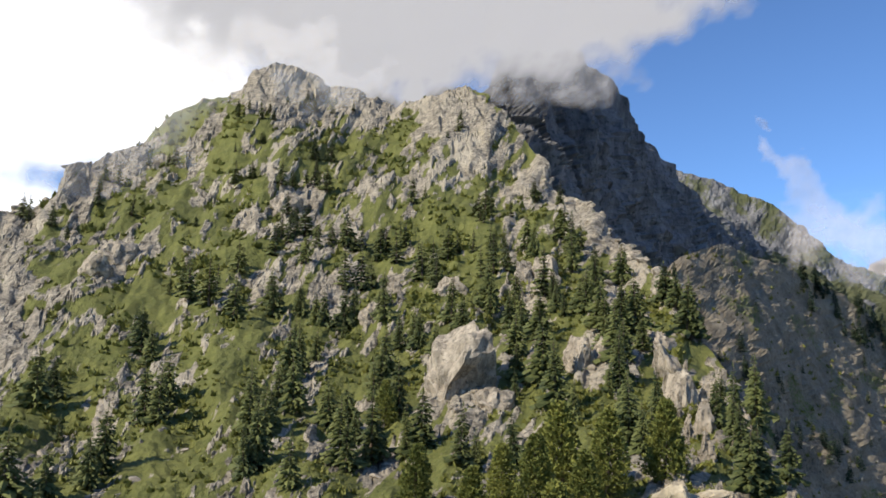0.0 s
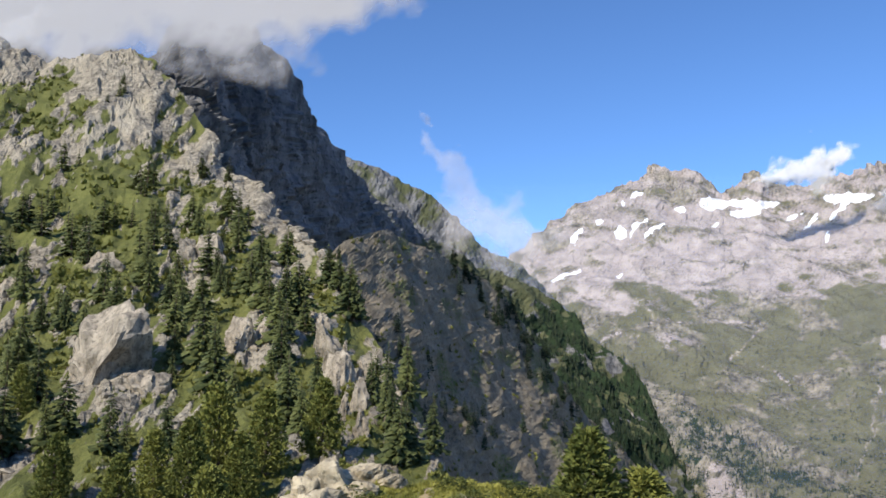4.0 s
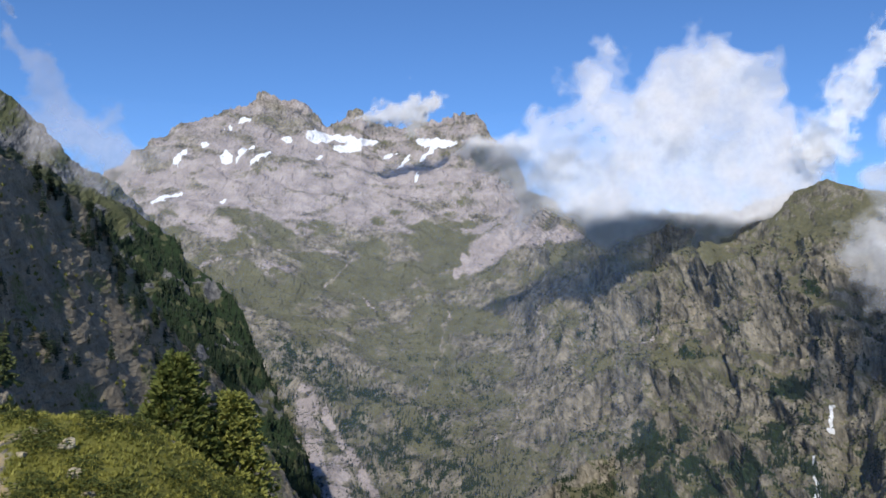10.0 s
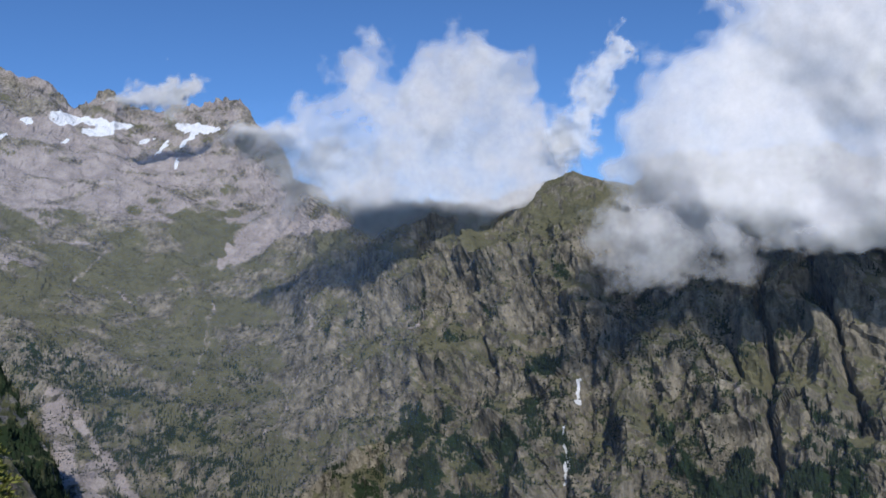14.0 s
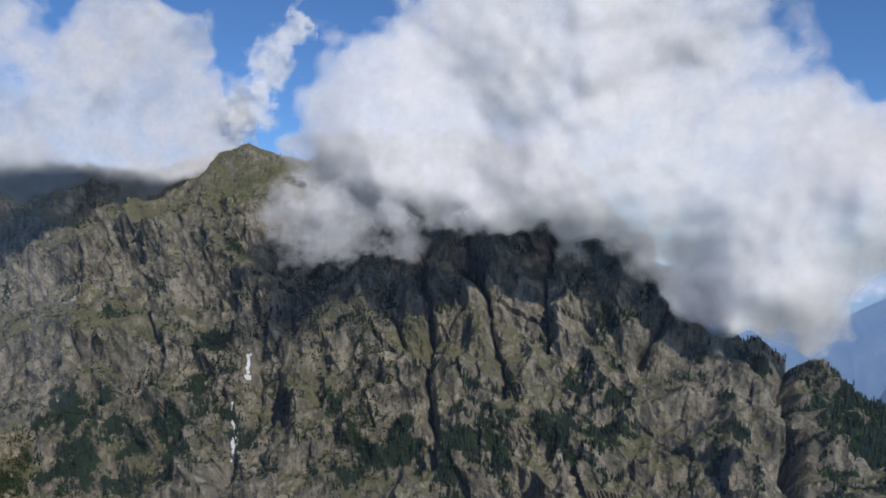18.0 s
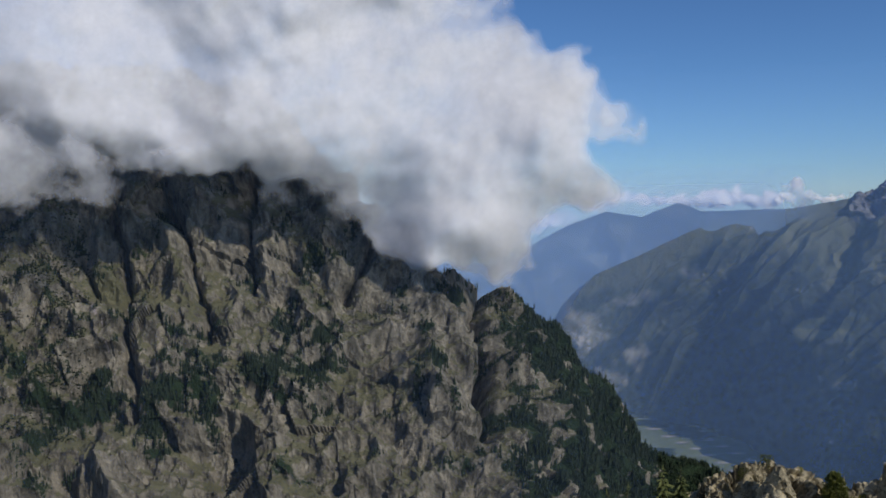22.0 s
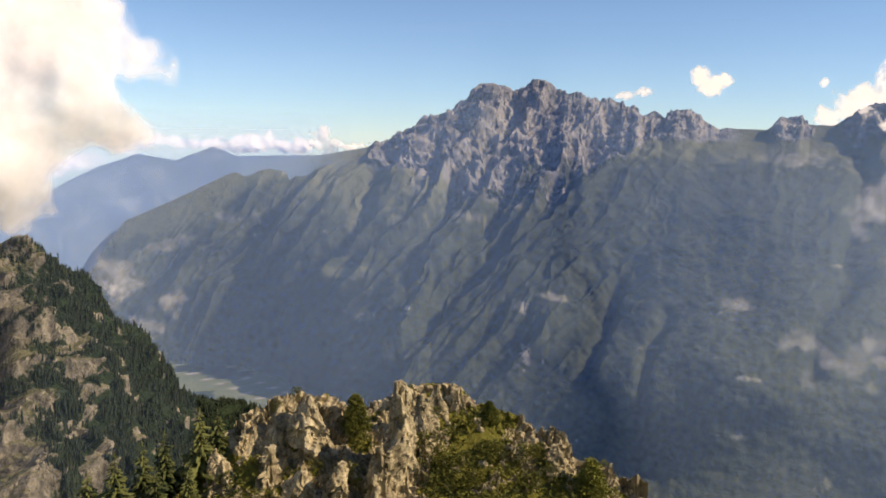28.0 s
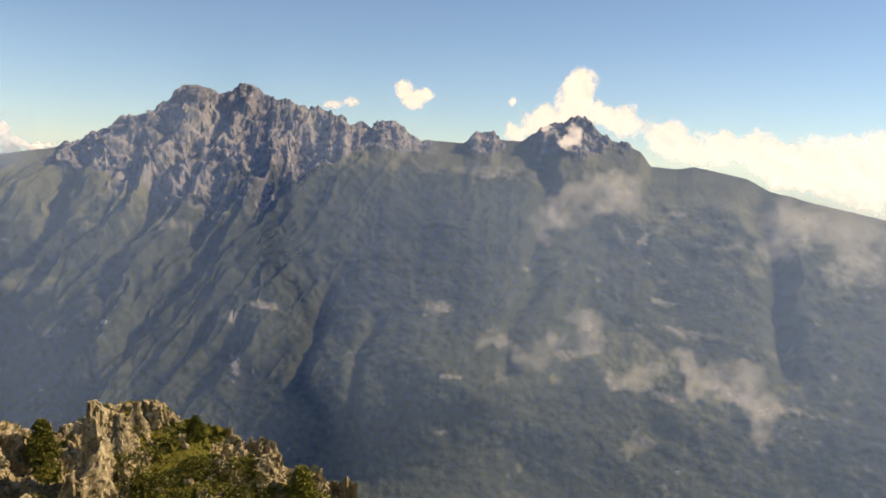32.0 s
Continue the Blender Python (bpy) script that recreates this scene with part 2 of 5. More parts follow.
CRAGS = [(0.8, 17.7, 4.6, 3.2, -20), (-3.1, 13.8, 4.9, 2.8, 20), (-26.5, 5.3, 2.5, 5.3, 0), (-20.9, 8.2, 2.8, 1.9, 20), (-20.8, 2.9, 2.8, 1.8, 20), (-10.0, 12.3, 2.1, 1.8, 0), (-7.0, 6.7, 3.2, 1.8, 40), (-12.3, 18.8, 2.1, 2.1, 0), (-21.1, 14.6, 2.8, 1.1, 30), (7.5, 13.1, 3.9, 1.8, -30), (7.0, 7.4, 2.5, 1.9, 30), (1.9, -0.2, 3.5, 3.9, -10), (11.6, 1.8, 3.2, 2.5, 0), (18.0, 0.5, 2.5, 5.3, -65), (14.0, -4.9, 3.9, 1.8, 0), (-3.6, 6.5, 2.1, 1.4, 40), (13.5, 7.4, 2.1, 1.8, -40), (-5.6, 18.6, 2.1, 1.4, 0), (-4.0, -4.3, 1.8, 1.8, 0), (-12.9, 11.0, 1.4, 0.9, 0)]
meadow = np.clip(patch(hill.az, hill.el, MEADOWS) + 0.15, 0, 1)
crag = np.clip(patch(hill.az, hill.el, CRAGS) + 0.15, 0, 1)
# crags and meadow strips run down the slope, from upper right to lower left
grain = np.stack([hill.az, hill.el, hill.d / 60.0], -1)
drift = np.stack([0.8 * hill.az - 0.6 * hill.el, 0.45 * (0.6 * hill.az + 0.8 * hill.el), hill.d / 90.0], -1)
rockiness = np.clip(0.36 + 1.5 * (fbm(drift / 2.2, 4, 0.55, 3) - 0.5) + 1.9 * (fbm(drift / 0.6, 4, 0.62, 34) - 0.5) + 0.75 * crag - 0.95 * meadow + 0.45 * smooth(0.86, 0.96, hill.v) * smooth(1, 4, np.abs(hill.az + 16)) + 0.5 * np.clip(patch(hill.az, hill.el, [(-24, 11.5, 4.5, 2.2, 40), (-27.5, 7, 3.5, 5, 0), (-20.5, 14.4, 3.5, 1.6, 40), (-10.5, 19.2, 5, 2.0, 0)]), 0, 1), 0, 1)
degree = np.radians(hill.d)
stone = smooth(0.42, 0.72, rockiness)
blocks = 0.8 * facets(drift * (0.75, 1.4, 0.7), 11) + 0.42 * facets(grain * (1.7, 1.9, 1.4), 12) + 0.2 * facets(grain * 3.7, 13)
hill.displace(degree * (stone * (0.25 * blocks + 0.1) + 2.0 * (fbm(grain / 7.0, 4, 0.5, 31) - 0.5) + 0.7 * (fbm(drift / 1.5, 3, 0.5, 32) - 0.5) + 0.12 * (fbm(grain / 0.5, 3, 0.5, 33) - 0.5)))
hill.cover[..., 0] = 1 - smooth(0.36, 0.62, rockiness)
hill.cover[..., 1] = np.clip(0.6 * smooth(0.45, 0.7, fbm(drift / 2.0, 3, 0.5, 41)) + 0.5 * np.clip(patch(hill.az, hill.el, [(1, 14, 5, 4, 0)]), 0, 1) + 0.8 * np.exp(-(line_dist(hill.az, hill.el, [(-11.5, 3), (-14.5, -3), (-16, -7)]) / 0.4) ** 2), 0, 1)
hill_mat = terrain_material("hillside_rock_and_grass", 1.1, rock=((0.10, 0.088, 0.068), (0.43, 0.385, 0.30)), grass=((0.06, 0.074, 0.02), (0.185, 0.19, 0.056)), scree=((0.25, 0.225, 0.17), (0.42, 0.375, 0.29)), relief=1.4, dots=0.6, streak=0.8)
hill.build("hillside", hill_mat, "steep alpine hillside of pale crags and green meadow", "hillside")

# the shaded scree spur behind the meadow
spur = Slope(8, 42, 300, 170,
             [(8, 6), (10.7, 8.0), (14.5, 7.6), (16.2, 9.0), (19.2, 9.9), (21.3, 8.9), (23.4, 8.0), (25, 7.0), (26.9, 5.5), (28.1, 3.2), (30, 0.5), (32.4, -2.1), (34.7, -4.3),
              (36.5, -7), (42, -16)],
             [(8, -14), (42, -18)], [(8, 255), (14, 275), (20, 335), (28, 440), (36, 520), (42, 560)], [(8, 150), (14, 165), (28, 290), (42, 400)])
sp = spur.points()
spur.displace(12 * (fbm(sp / 60.0, 5, 0.5, 5) - 0.5) + 0.5 * (ridged(sp / 11.0, 5, 0.6, 7) - 0.4) + 0.9 * facets(sp * (1 / 16.0, 1 / 16.0, 1 / 5.0), 10) + 0.35 * facets(sp * (1 / 5.0, 1 / 5.0, 1 / 2.0), 14))
spur.cover[..., 1] = 0.8 + 0.9 * (fbm(sp / 25.0, 4, 0.6, 8) - 0.5)
spur.cover[..., 0] = 0.5 * smooth(0.5, 0.7, fbm(sp / 30.0, 4, 0.5, 9))
# cloud shade on the spur is partly put into this darker scree
scree_mat = terrain_material("grey_scree", 1.1, rock=((0.075, 0.064, 0.046), (0.27, 0.236, 0.178)), scree=((0.125, 0.105, 0.074), (0.28, 0.24, 0.175)), relief=0.8, streak=2.0)
spur.build("scree_spur", scree_mat, "grey scree spur with scattered small conifers", "mountain spur")

# the dark peak and the valley's near wall
peak = Slope(-16, 46, 350, 190,
             [(-16, 15), (-9, 18.0), (-7.4, 20.0), (-6.0, 20.6), (-5.2, 20.2), (-3.4, 19.2), (3.2, 20.8), (4.4, 22.5), (7, 24), (10.0, 23.2), (11.2, 21.2), (12.0, 19.9), (12.6, 18.6), (13.8, 17.0), (15.4, 14.9), (17, 13.0), (19, 11.6), (21, 10.2), (23, 8.8),
              (25, 7.4), (28, 6.2), (29.9, 5.2), (31.9, 3.5), (33.8, 1.5), (36.2, -0.7), (38.6, -5.9), (40.2, -10.2), (44.5, -18), (46, -19)],
             [(-16, 2), (8, 0), (30, -16), (46, -24)], [(-16, 650), (4, 720), (12, 1080), (20, 1600), (28, 1900), (36, 1800), (41, 1600), (46, 1500)], [(-16, 500), (8, 540), (20, 860), (32, 1050), (46, 1100)])
pp = peak.points()
peak.displace(45 * (ridged(pp * (1 / 150.0, 1 / 150.0, 0.5 / 150.0), 6, 0.55, 15) - 0.5) + (14 * facets(pp / 70.0, 16) + 7 * facets(pp / 26.0, 17)) * (1 - 0.75 * smooth(0.9, 0.98, peak.v)))
peak.cover[..., 1] = 1.2 * np.exp(-(line_dist(peak.az, peak.el, [(33.5, 0.5), (36, -3), (38.5, -6), (40, -10)]) / 0.25) ** 2) * (fbm(pp / 40.0, 3, 0.5, 20) > 0.42)
peak.cover[..., 0] = np.clip(smooth(16, 26, peak.az) * 1.1 * smooth(0.35, 0.6, fbm(pp / 70.0, 4, 0.5, 19)) + 0.15, 0, 1)
peak.cover[..., 3] = smooth(20, 29, peak.az) * (1 - smooth(3.0, 7.0, peak.el)) * smooth(0.33, 0.5, fbm(pp / 45.0, 4, 0.6, 21))
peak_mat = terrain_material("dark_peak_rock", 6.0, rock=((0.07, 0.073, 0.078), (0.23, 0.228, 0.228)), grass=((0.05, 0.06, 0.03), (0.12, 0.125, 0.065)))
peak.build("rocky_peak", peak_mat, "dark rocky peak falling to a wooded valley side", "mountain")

# a separate ridge added behind the dark peak, turned to show its sunlit edge
back_ridge = Slope(11, 35, 200, 70, [(11, 15), (13.4, 16.6), (15.4, 15.2), (19, 13.7), (22.1, 12.0), (23.7, 10.8), (26, 8.5), (28, 7.5), (29.9, 6.0), (31.9, 3.8), (35, 0)], [(11, 4), (35, -8)], [(11, 2300), (35, 2350)], [(11, 2050), (35, 2000)])
bp0 = back_ridge.points()
back_ridge.displace(40 * (ridged(bp0 / 160.0, 5, 0.55, 25) - 0.5) + 10 * (ridged(bp0 / 30.0, 4, 0.6, 27) - 0.5))
back_ridge.cover[..., 0] = np.clip(0.15 + 1.8 * (fbm(bp0 / 60.0, 5, 0.6, 29) - 0.4), 0, 1)
back_ridge.build("sunlit_ridge", peak_mat, "added ridge of grass and pale rock, for the lit edge of the peak", "mountain ridge", 0.05)

# the snow-streaked range, the high pasture, and the long wall of cliffs
GULLIES = [([(75.5, -4), (74.2, -7.5), (73.2, -11), (72.4, -16)], 0.5, 60), ([(85.5, 3), (86.3, -5), (86.4, -14)], 0.35, 90), ([(88.5, 2), (90.2, -4), (91.2, -9)], 0.35, 90), ([(94, 3), (93.9, -6)], 0.3, 70),
           ([(109.6, -6), (109.5, -16)], 0.7, 200), ([(103, -2), (100.5, -6)], 0.4, 70), ([(83.5, -3), (84.6, -6.5)], 0.3, 60), ([(68.2, -2.5), (68.3, -5)], 0.25, 70), ([(80, 4), (77, -2)], 0.8, 70)]
wall = Slope(26, 126, 900, 235,
             [(26, 6), (28, 8.3), (29.5, 9.6), (31.4, 11.0), (33.7, 12.1), (35.7, 12.9), (36.8, 13.4), (37.3, 13.8), (37.9, 13.3), (38.4, 13.0), (39.2, 13.3), (40.2, 13.2), (41.0, 12.3), (41.6, 11.8), (42.4, 12.3),
              (43.9, 13.0), (44.6, 12.0), (45.6, 11.6), (48.6, 12.4), (51.8, 12.6), (53, 11), (54.2, 9.9), (55.2, 7.6), (56.7, 7.0), (58.1, 5.9), (61.4, 5.6), (65.2, 5.8), (69.2, 5.9), (71.6, 7.1), (74.1, 7.9),
              (76.3, 7.0), (77.8, 6.6), (80, 7.5), (88, 8), (95, 7.0), (99.5, 3.0), (103.4, -1.8), (106.6, -5.6), (109.2, -5.5), (111.2, -6.8), (113.8, -8.9), (115.6, -11.9), (117.5, -14.0),
              (120.3, -15.9), (123.6, -18.3), (126, -21)],
             [(26, -12), (40, -17), (80, -20), (100, -23), (110, -26), (126, -30)],
             [(26, 4550), (52, 4550), (54.5, 3900), (58, 3200), (65, 2700), (74, 2350), (90, 2250), (100, 1950), (109, 1850), (126, 2000)],
             [(26, 2200), (45, 2000), (60, 1700), (75, 1550), (95, 1350), (109, 1200), (126, 1300)], jag=[(28, 0.3), (36, 0.6), (53, 0.6), (56, 0)])
wp = wall.points()
far = 1 - smooth(50, 64, wall.az)
lean = wp[..., 2:3] * np.array([0.55, -0.55, 0.0])
amount = far * (56 * (ridged((wp + 1.9 * lean) * (1 / 420.0, 1 / 420.0, 1 / 900.0), 6, 0.45, 51) - 0.5) + (5 + 9 * smooth(0.8, 0.95, wall.v)) * facets((wp + lean) / 120.0, 50) + 6 * facets(wp / 48.0, 52))
amount += (1 - far) * (150 * (ridged((wp + 0.3 * lean) * (1 / 260.0, 1 / 260.0, 0.22 / 260.0), 4, 0.5, 53) - 0.4) + 16 * (ridged((wp + 0.4 * lean) * (1 / 45.0, 1 / 45.0, 0.5 / 45.0), 4, 0.6, 55) - 0.5) + 18 * facets((wp + 0.3 * lean) * (1 / 95.0, 1 / 95.0, 0.35 / 95.0), 54) + 9 * facets(wp * (1 / 40.0, 1 / 40.0, 0.6 / 40.0), 56))
amount *= 1 - 0.75 * smooth(3.0, 6.0, wall.el) * smooth(62, 68, wall.az) * (1 - smooth(77, 80, wall.az))
sway = 1.6 * (fbm(wp / 150.0, 5, 0.55, 57) - 0.5)
for pts, w, deep in GULLIES:
    amount -= 0.6 * deep * np.exp(-np.abs(line_dist(wall.az + sway, wall.el, pts) / (0.7 * w)) ** 1.3)
wall.displace(amount)
level = np.abs(wall.normals(wall.p)[..., 2])
wn1, wn2 = fbm(wp / 160.0, 5, 0.55, 61), fbm(wp / 60.0, 4, 0.55, 63)
pasture = patch(wall.az, wall.el, [(43, 1.8, 11, 2.4, -3), (50, 3.5, 5, 2, -20), (48.5, -1.5, 2.5, 4, 0), (63, 2, 7, 1.5, -12), (68, 2.2, 3.5, 1.3, -20), (81, -5.5, 3, 1.2, 0), (84.5, -5, 2, 2.2, 40), (35, 5.6, 1.8, 0.8, 0), (41, 6.9, 2, 0.7, 0), (74, 5.5, 4, 2.5, 0)])
wall.cover[..., 0] = np.clip(0.27 + 0.5 * np.clip(pasture, -0.2, 1) + 1.3 * (wn1 - 0.5) + far * 1.4 * (fbm((wp + lean) / 75.0, 4, 0.62, 62) - 0.52) - 0.5 * far * smooth(4, 7, wall.el) - 0.02 * (1 - far), 0, 1)
wall.cover[..., 0] = np.clip(wall.cover[..., 0] + (1 - 0.5 * far) * 0.9 * (smooth(0.3, 0.75, level) - 0.5), 0, 1)
wall.cover[..., 0] = np.clip(wall.cover[..., 0] + 0.55 * np.clip(patch(wall.az, wall.el, [(70, 2.5, 10, 4.5, 10), (66, -4, 9, 4, 0), (85, -5.6, 5, 2.4, 20), (78, -9, 6, 3, 0), (76, 5, 5, 4, 0)]) + 0.9 * (wn1 - 0.5), 0, 1), 0, 1)
diag = fbm((wp + 1.6 * lean) * (1 / 230.0, 1 / 230.0, 1 / 420.0), 5, 0.6, 64)
wall.cover[..., 0] = np.clip(wall.cover[..., 0] + far * (1.3 * (diag - 0.5) * (1 - smooth(6, 9, wall.el)) + 0.05 * (1 - smooth(0, 3, wall.el))), 0, 1)
wall.cover[..., 1] = np.clip(far * smooth(3, 6, wall.el) * (0.9 + 1.3 * (fbm((wp + 1.6 * lean) / 240.0, 5, 0.6, 65) - 0.5)) + patch(wall.az, wall.el, [(53.4, 4.0, 3.4, 1.1, 35), (56.5, 4.3, 3.0, 0.7, -5), (38, 2.2, 2, 0.7, 0), (35, 4.5, 3, 0.8, -10)]) * 1.5, 0, 1)
wall.cover[..., 3] = np.clip(0.0 + 1.9 * (wn2 - 0.5) * (1 - 0.5 * far) + 0.75 * patch(wall.az, wall.el, [(118, -18, 6, 7, 0), (66, -11, 10, 5, 10), (88, -13, 12, 3.5, 0), (97, -11, 5, 4, 30), (114, -10, 6, 7, -40), (114, -15, 6, 6, 0), (106, -6.8, 3, 1.4, 0), (72, -5.5, 3, 1, 0), (80, -10, 4, 2, 0)]) - 0.6 * smooth(0, 3, wall.el), 0, 0.8)
SNOW = [(42.6, 11.0, 3.1, 0.42, -4), (41.0, 10.9, 1.2, 0.46, -12), (49.0, 10.8, 1.9, 0.44, -3), (43.0, 10.4, 1.4, 0.3, 6), (48.6, 10.2, 1.4, 0.22, 40), (36.2, 9.9, 1.2, 0.2, 45), (37.2, 9.5, 1.2, 0.18, 30),
        (35.0, 9.4, 0.5, 0.4, 0), (36.0, 12.1, 0.5, 0.25, 20), (35.1, 11.5, 0.2, 0.4, 0), (32.1, 9.3, 0.9, 0.3, 50), (31.3, 6.6, 1.3, 0.22, 32), (39.0, 10.8, 0.5, 0.25, 0), (41.1, 9.7, 0.4, 0.12, 0),
        (46.9, 9.6, 1.0, 0.16, 50), (45.8, 10.0, 0.8, 0.15, 30), (47.7, 8.5, 0.16, 0.45, -10), (34.8, 6.7, 0.25, 0.25, 0), (33.6, 10.1, 0.35, 0.22, 20)]
STREAKS = [[(50.3, -0.8), (49.6, -3.5), (48.6, -6)], [(56.5, -0.5), (55.5, -5), (54.2, -7), (53, -10)], [(59.5, -5), (58, -9.5)], [(43, 0.9), (44.2, 0.2), (45, -0.6)], [(33, 2.0), (36, 3.3), (39, 3.6), (43, 3.4)], [(41.5, 1.2), (43.5, 3.1)],
           [(84.5, -6), (85.6, -13)], [(93, -7), (95, -12), (95.5, -16)], [(64, -1), (61, -6)]]
fan = np.clip(3.0 * patch(wall.az + 1.2 * sway, wall.el + 0.5 * sway, [(53.4, 4.0, 3.6, 1.2, 35), (56.5, 4.4, 3.2, 0.8, -5), (50.7, 2.3, 0.5, 1.0, 0)]), 0, 1)
wall.cover[..., 1] = np.maximum(wall.cover[..., 1], fan)
wall.cover[..., 0] *= 1 - fan
wall.cover[..., 3] *= 1 - fan
for pts in STREAKS:
    wall.cover[..., 1] = np.maximum(wall.cover[..., 1], 0.9 * smooth(0.36, 0.6, wn2) * np.exp(-(line_dist(wall.az + 0.9 * sway, wall.el, pts) / 0.075) ** 2))
    wall.cover[..., 0] *= 1 - 0.8 * np.exp(-(line_dist(wall.az + 0.9 * sway, wall.el, pts) / 0.085) ** 2)
wall.cover[..., 3] = np.clip(np.maximum(wall.cover[..., 3], 0.35 * patch(wall.az, wall.el, [(50, -6, 8, 4, -20), (46, -9, 8, 4, -30)]) + 1.1 * (wn2 - 0.5) * far * (wall.el < 0)), 0, 0.8)
wall.cover[..., 3] = np.maximum(wall.cover[..., 3], 0.8 * smooth(109.5, 113, wall.az) * smooth(0.36, 0.5, wn2 + 0.02 * (wall.az - 111)))
woods = smooth(0, 1.5, 0.3 - 0.55 * (wall.az - 36) - wall.el) * (1 - smooth(50, 57, wall.az)) * smooth(0.3, 0.55, fbm(wp / 120.0, 4, 0.55, 59))
wall.cover[..., 3] = np.clip(np.maximum(wall.cover[..., 3], woods * (0.42 + 1.6 * (fbm(wp / 26.0, 4, 0.6, 58) - 0.5))), 0, 0.8)
bands = ridged((wp + 1.2 * lean) * (1 / 330.0, 1 / 330.0, 1 / 150.0), 5, 0.6, 60)
wall.cover[..., 1] = np.clip(wall.cover[..., 1] - far * (0.6 * smooth(0.55, 0.8, bands) * smooth(3, 6, wall.el) + 0.3 * smooth(0.88, 0.97, wall.v + 0.1 * (wn1 - 0.5))), 0, 1)
ravine = np.minimum(line_dist(wall.az + 0.5 * sway, wall.el, [(40.3, -6.4), (40.9, -9), (42.0, -13)]) / 0.7, line_dist(wall.az + 0.5 * sway, wall.el, [(41.5, -7.2), (43.4, -9.8), (45.2, -13)]) / 0.3)
ravine = np.exp(-np.minimum(ravine, line_dist(wall.az, wall.el, [(42.6, -10.6), (43.2, -14)]) / 0.8) ** 2)
wall.cover[..., 1] = np.maximum(wall.cover[..., 1], 1.3 * ravine * smooth(0.25, 0.5, wn2))
wall.cover[..., 0] *= 1 - ravine
wall.cover[..., 3] *= 1 - ravine
fall = line_dist(wall.az + 0.15 * sway, wall.el, [(74.2, -6.0), (73.9, -7.3), (73.1, -9.0), (72.9, -9.8), (73.1, -11.2), (72.7, -12.6)])
wall.cover[..., 2] = np.clip(1.1 * np.exp(-(fall / 0.07) ** 2) * (np.abs(wall.el + 8.3) > 0.7) + 2.1 * patch(wall.az + 0.6 * (fbm(wp / 60.0, 5, 0.7, 66) - 0.5), wall.el + 0.45 * (fbm(wp / 60.0, 5, 0.7, 67) - 0.5), SNOW) + 0.5 * (fbm(wp / 45.0, 4, 0.6, 68) - 0.62) * (patch(wall.az, wall.el, [(41, 9.8, 12, 2.6, 0)]) > 0), 0, 1)
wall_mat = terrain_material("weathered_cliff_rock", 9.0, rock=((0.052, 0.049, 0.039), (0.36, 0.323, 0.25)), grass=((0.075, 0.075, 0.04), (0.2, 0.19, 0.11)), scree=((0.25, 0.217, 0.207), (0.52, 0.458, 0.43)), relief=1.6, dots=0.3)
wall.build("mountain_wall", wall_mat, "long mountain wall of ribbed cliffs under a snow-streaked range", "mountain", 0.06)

# the far range across the main valley
rng = Slope(108, 192, 1150, 230,
            [(104, -16), (113, -10.5), (114.6, -8.9), (116.0, -6.5), (117.0, -5.4), (120.0, -4.1), (123.1, -2.6), (126.6, -1.3), (129.1, -1.2), (132.4, -0.7), (134.3, 0.1), (135.8, 0.7), (136.3, 1.6), (138.1, 1.6),
             (138.7, 2.4), (139.5, 2.5), (139.9, 3.4), (140.6, 3.7), (141.1, 3.3), (142.6, 3.4), (143.1, 3.9), (144.4, 3.8), (145.2, 3.1), (146.3, 3.1), (147.4, 2.7), (148.9, 2.6), (150.1, 2.1), (152.0, 1.6),
             (153.5, 2.2), (154.2, 1.7), (155.4, 0.9), (158.4, 0.8), (159.3, 1.6), (160.3, 1.7), (160.9, 1.1), (162.2, 1.1), (163.9, 2.3), (166.4, 2.8), (167.4, 1.8),
             (170.1, 0.7), (170.8, -0.2), (172.5, -0.3), (173.5, -0.1), (176.8, -0.7), (180.3, -1.9), (184, -2.6), (192, -4)],
            [(104, -14.5), (119, -14.5), (121, -14.6), (127.6, -16.0), (130, -18), (133, -23), (137, -26), (206, -27)],
            [(104, 4220), (120, 4235), (127, 4330), (140, 4600), (165, 4500), (206, 4000)], [(104, 4190), (119, 4190), (121, 4190), (127.6, 3830), (130, 3380), (133, 2560), (136, 2330), (206, 2330)], grade=0.7, jag=[(131, 0), (134.5, 0.7), (154.5, 0.7), (155.5, 0), (158.6, 0), (159, 0.5), (160.8, 0.5), (161.3, 0), (162.5, 0), (163, 0.5), (169, 0.5), (170, 0)])
gp = rng.points()
crest_el = curve(rng.az, [(104, -8), (120, -5), (126, -1.6), (134, 0), (143, 3.6), (154, 2), (166, 2.6), (174, 0.4), (186, -3), (206, -4)])
sway = fbm(gp / 420.0, 4, 0.5, 70) - 0.5
# ribs that run down the face, leaning to the left below the crags
rib = rng.az - rng.el * curve(rng.az, [(110, 0.9), (146, 0.8), (160, 0.1), (185, -0.3)], 4.0) + 2.2 * sway
ribs = ridged(np.stack([rib * 0.30, rng.el * 0.06 + 3, 0 * rib], -1), 3, 0.45, 71) - 0.4
amount = (150 - 95 * smooth(144, 154, rng.az)) * ribs * (0.25 + 0.75 * smooth(-19, -10, rng.el)) * (1 - 0.75 * smooth(150, 157, rng.az))
amount += 45 * (fbm(gp / 260.0, 4, 0.5, 75) - 0.5) + 9 * (fbm(gp / 60.0, 4, 0.5, 86) - 0.5)
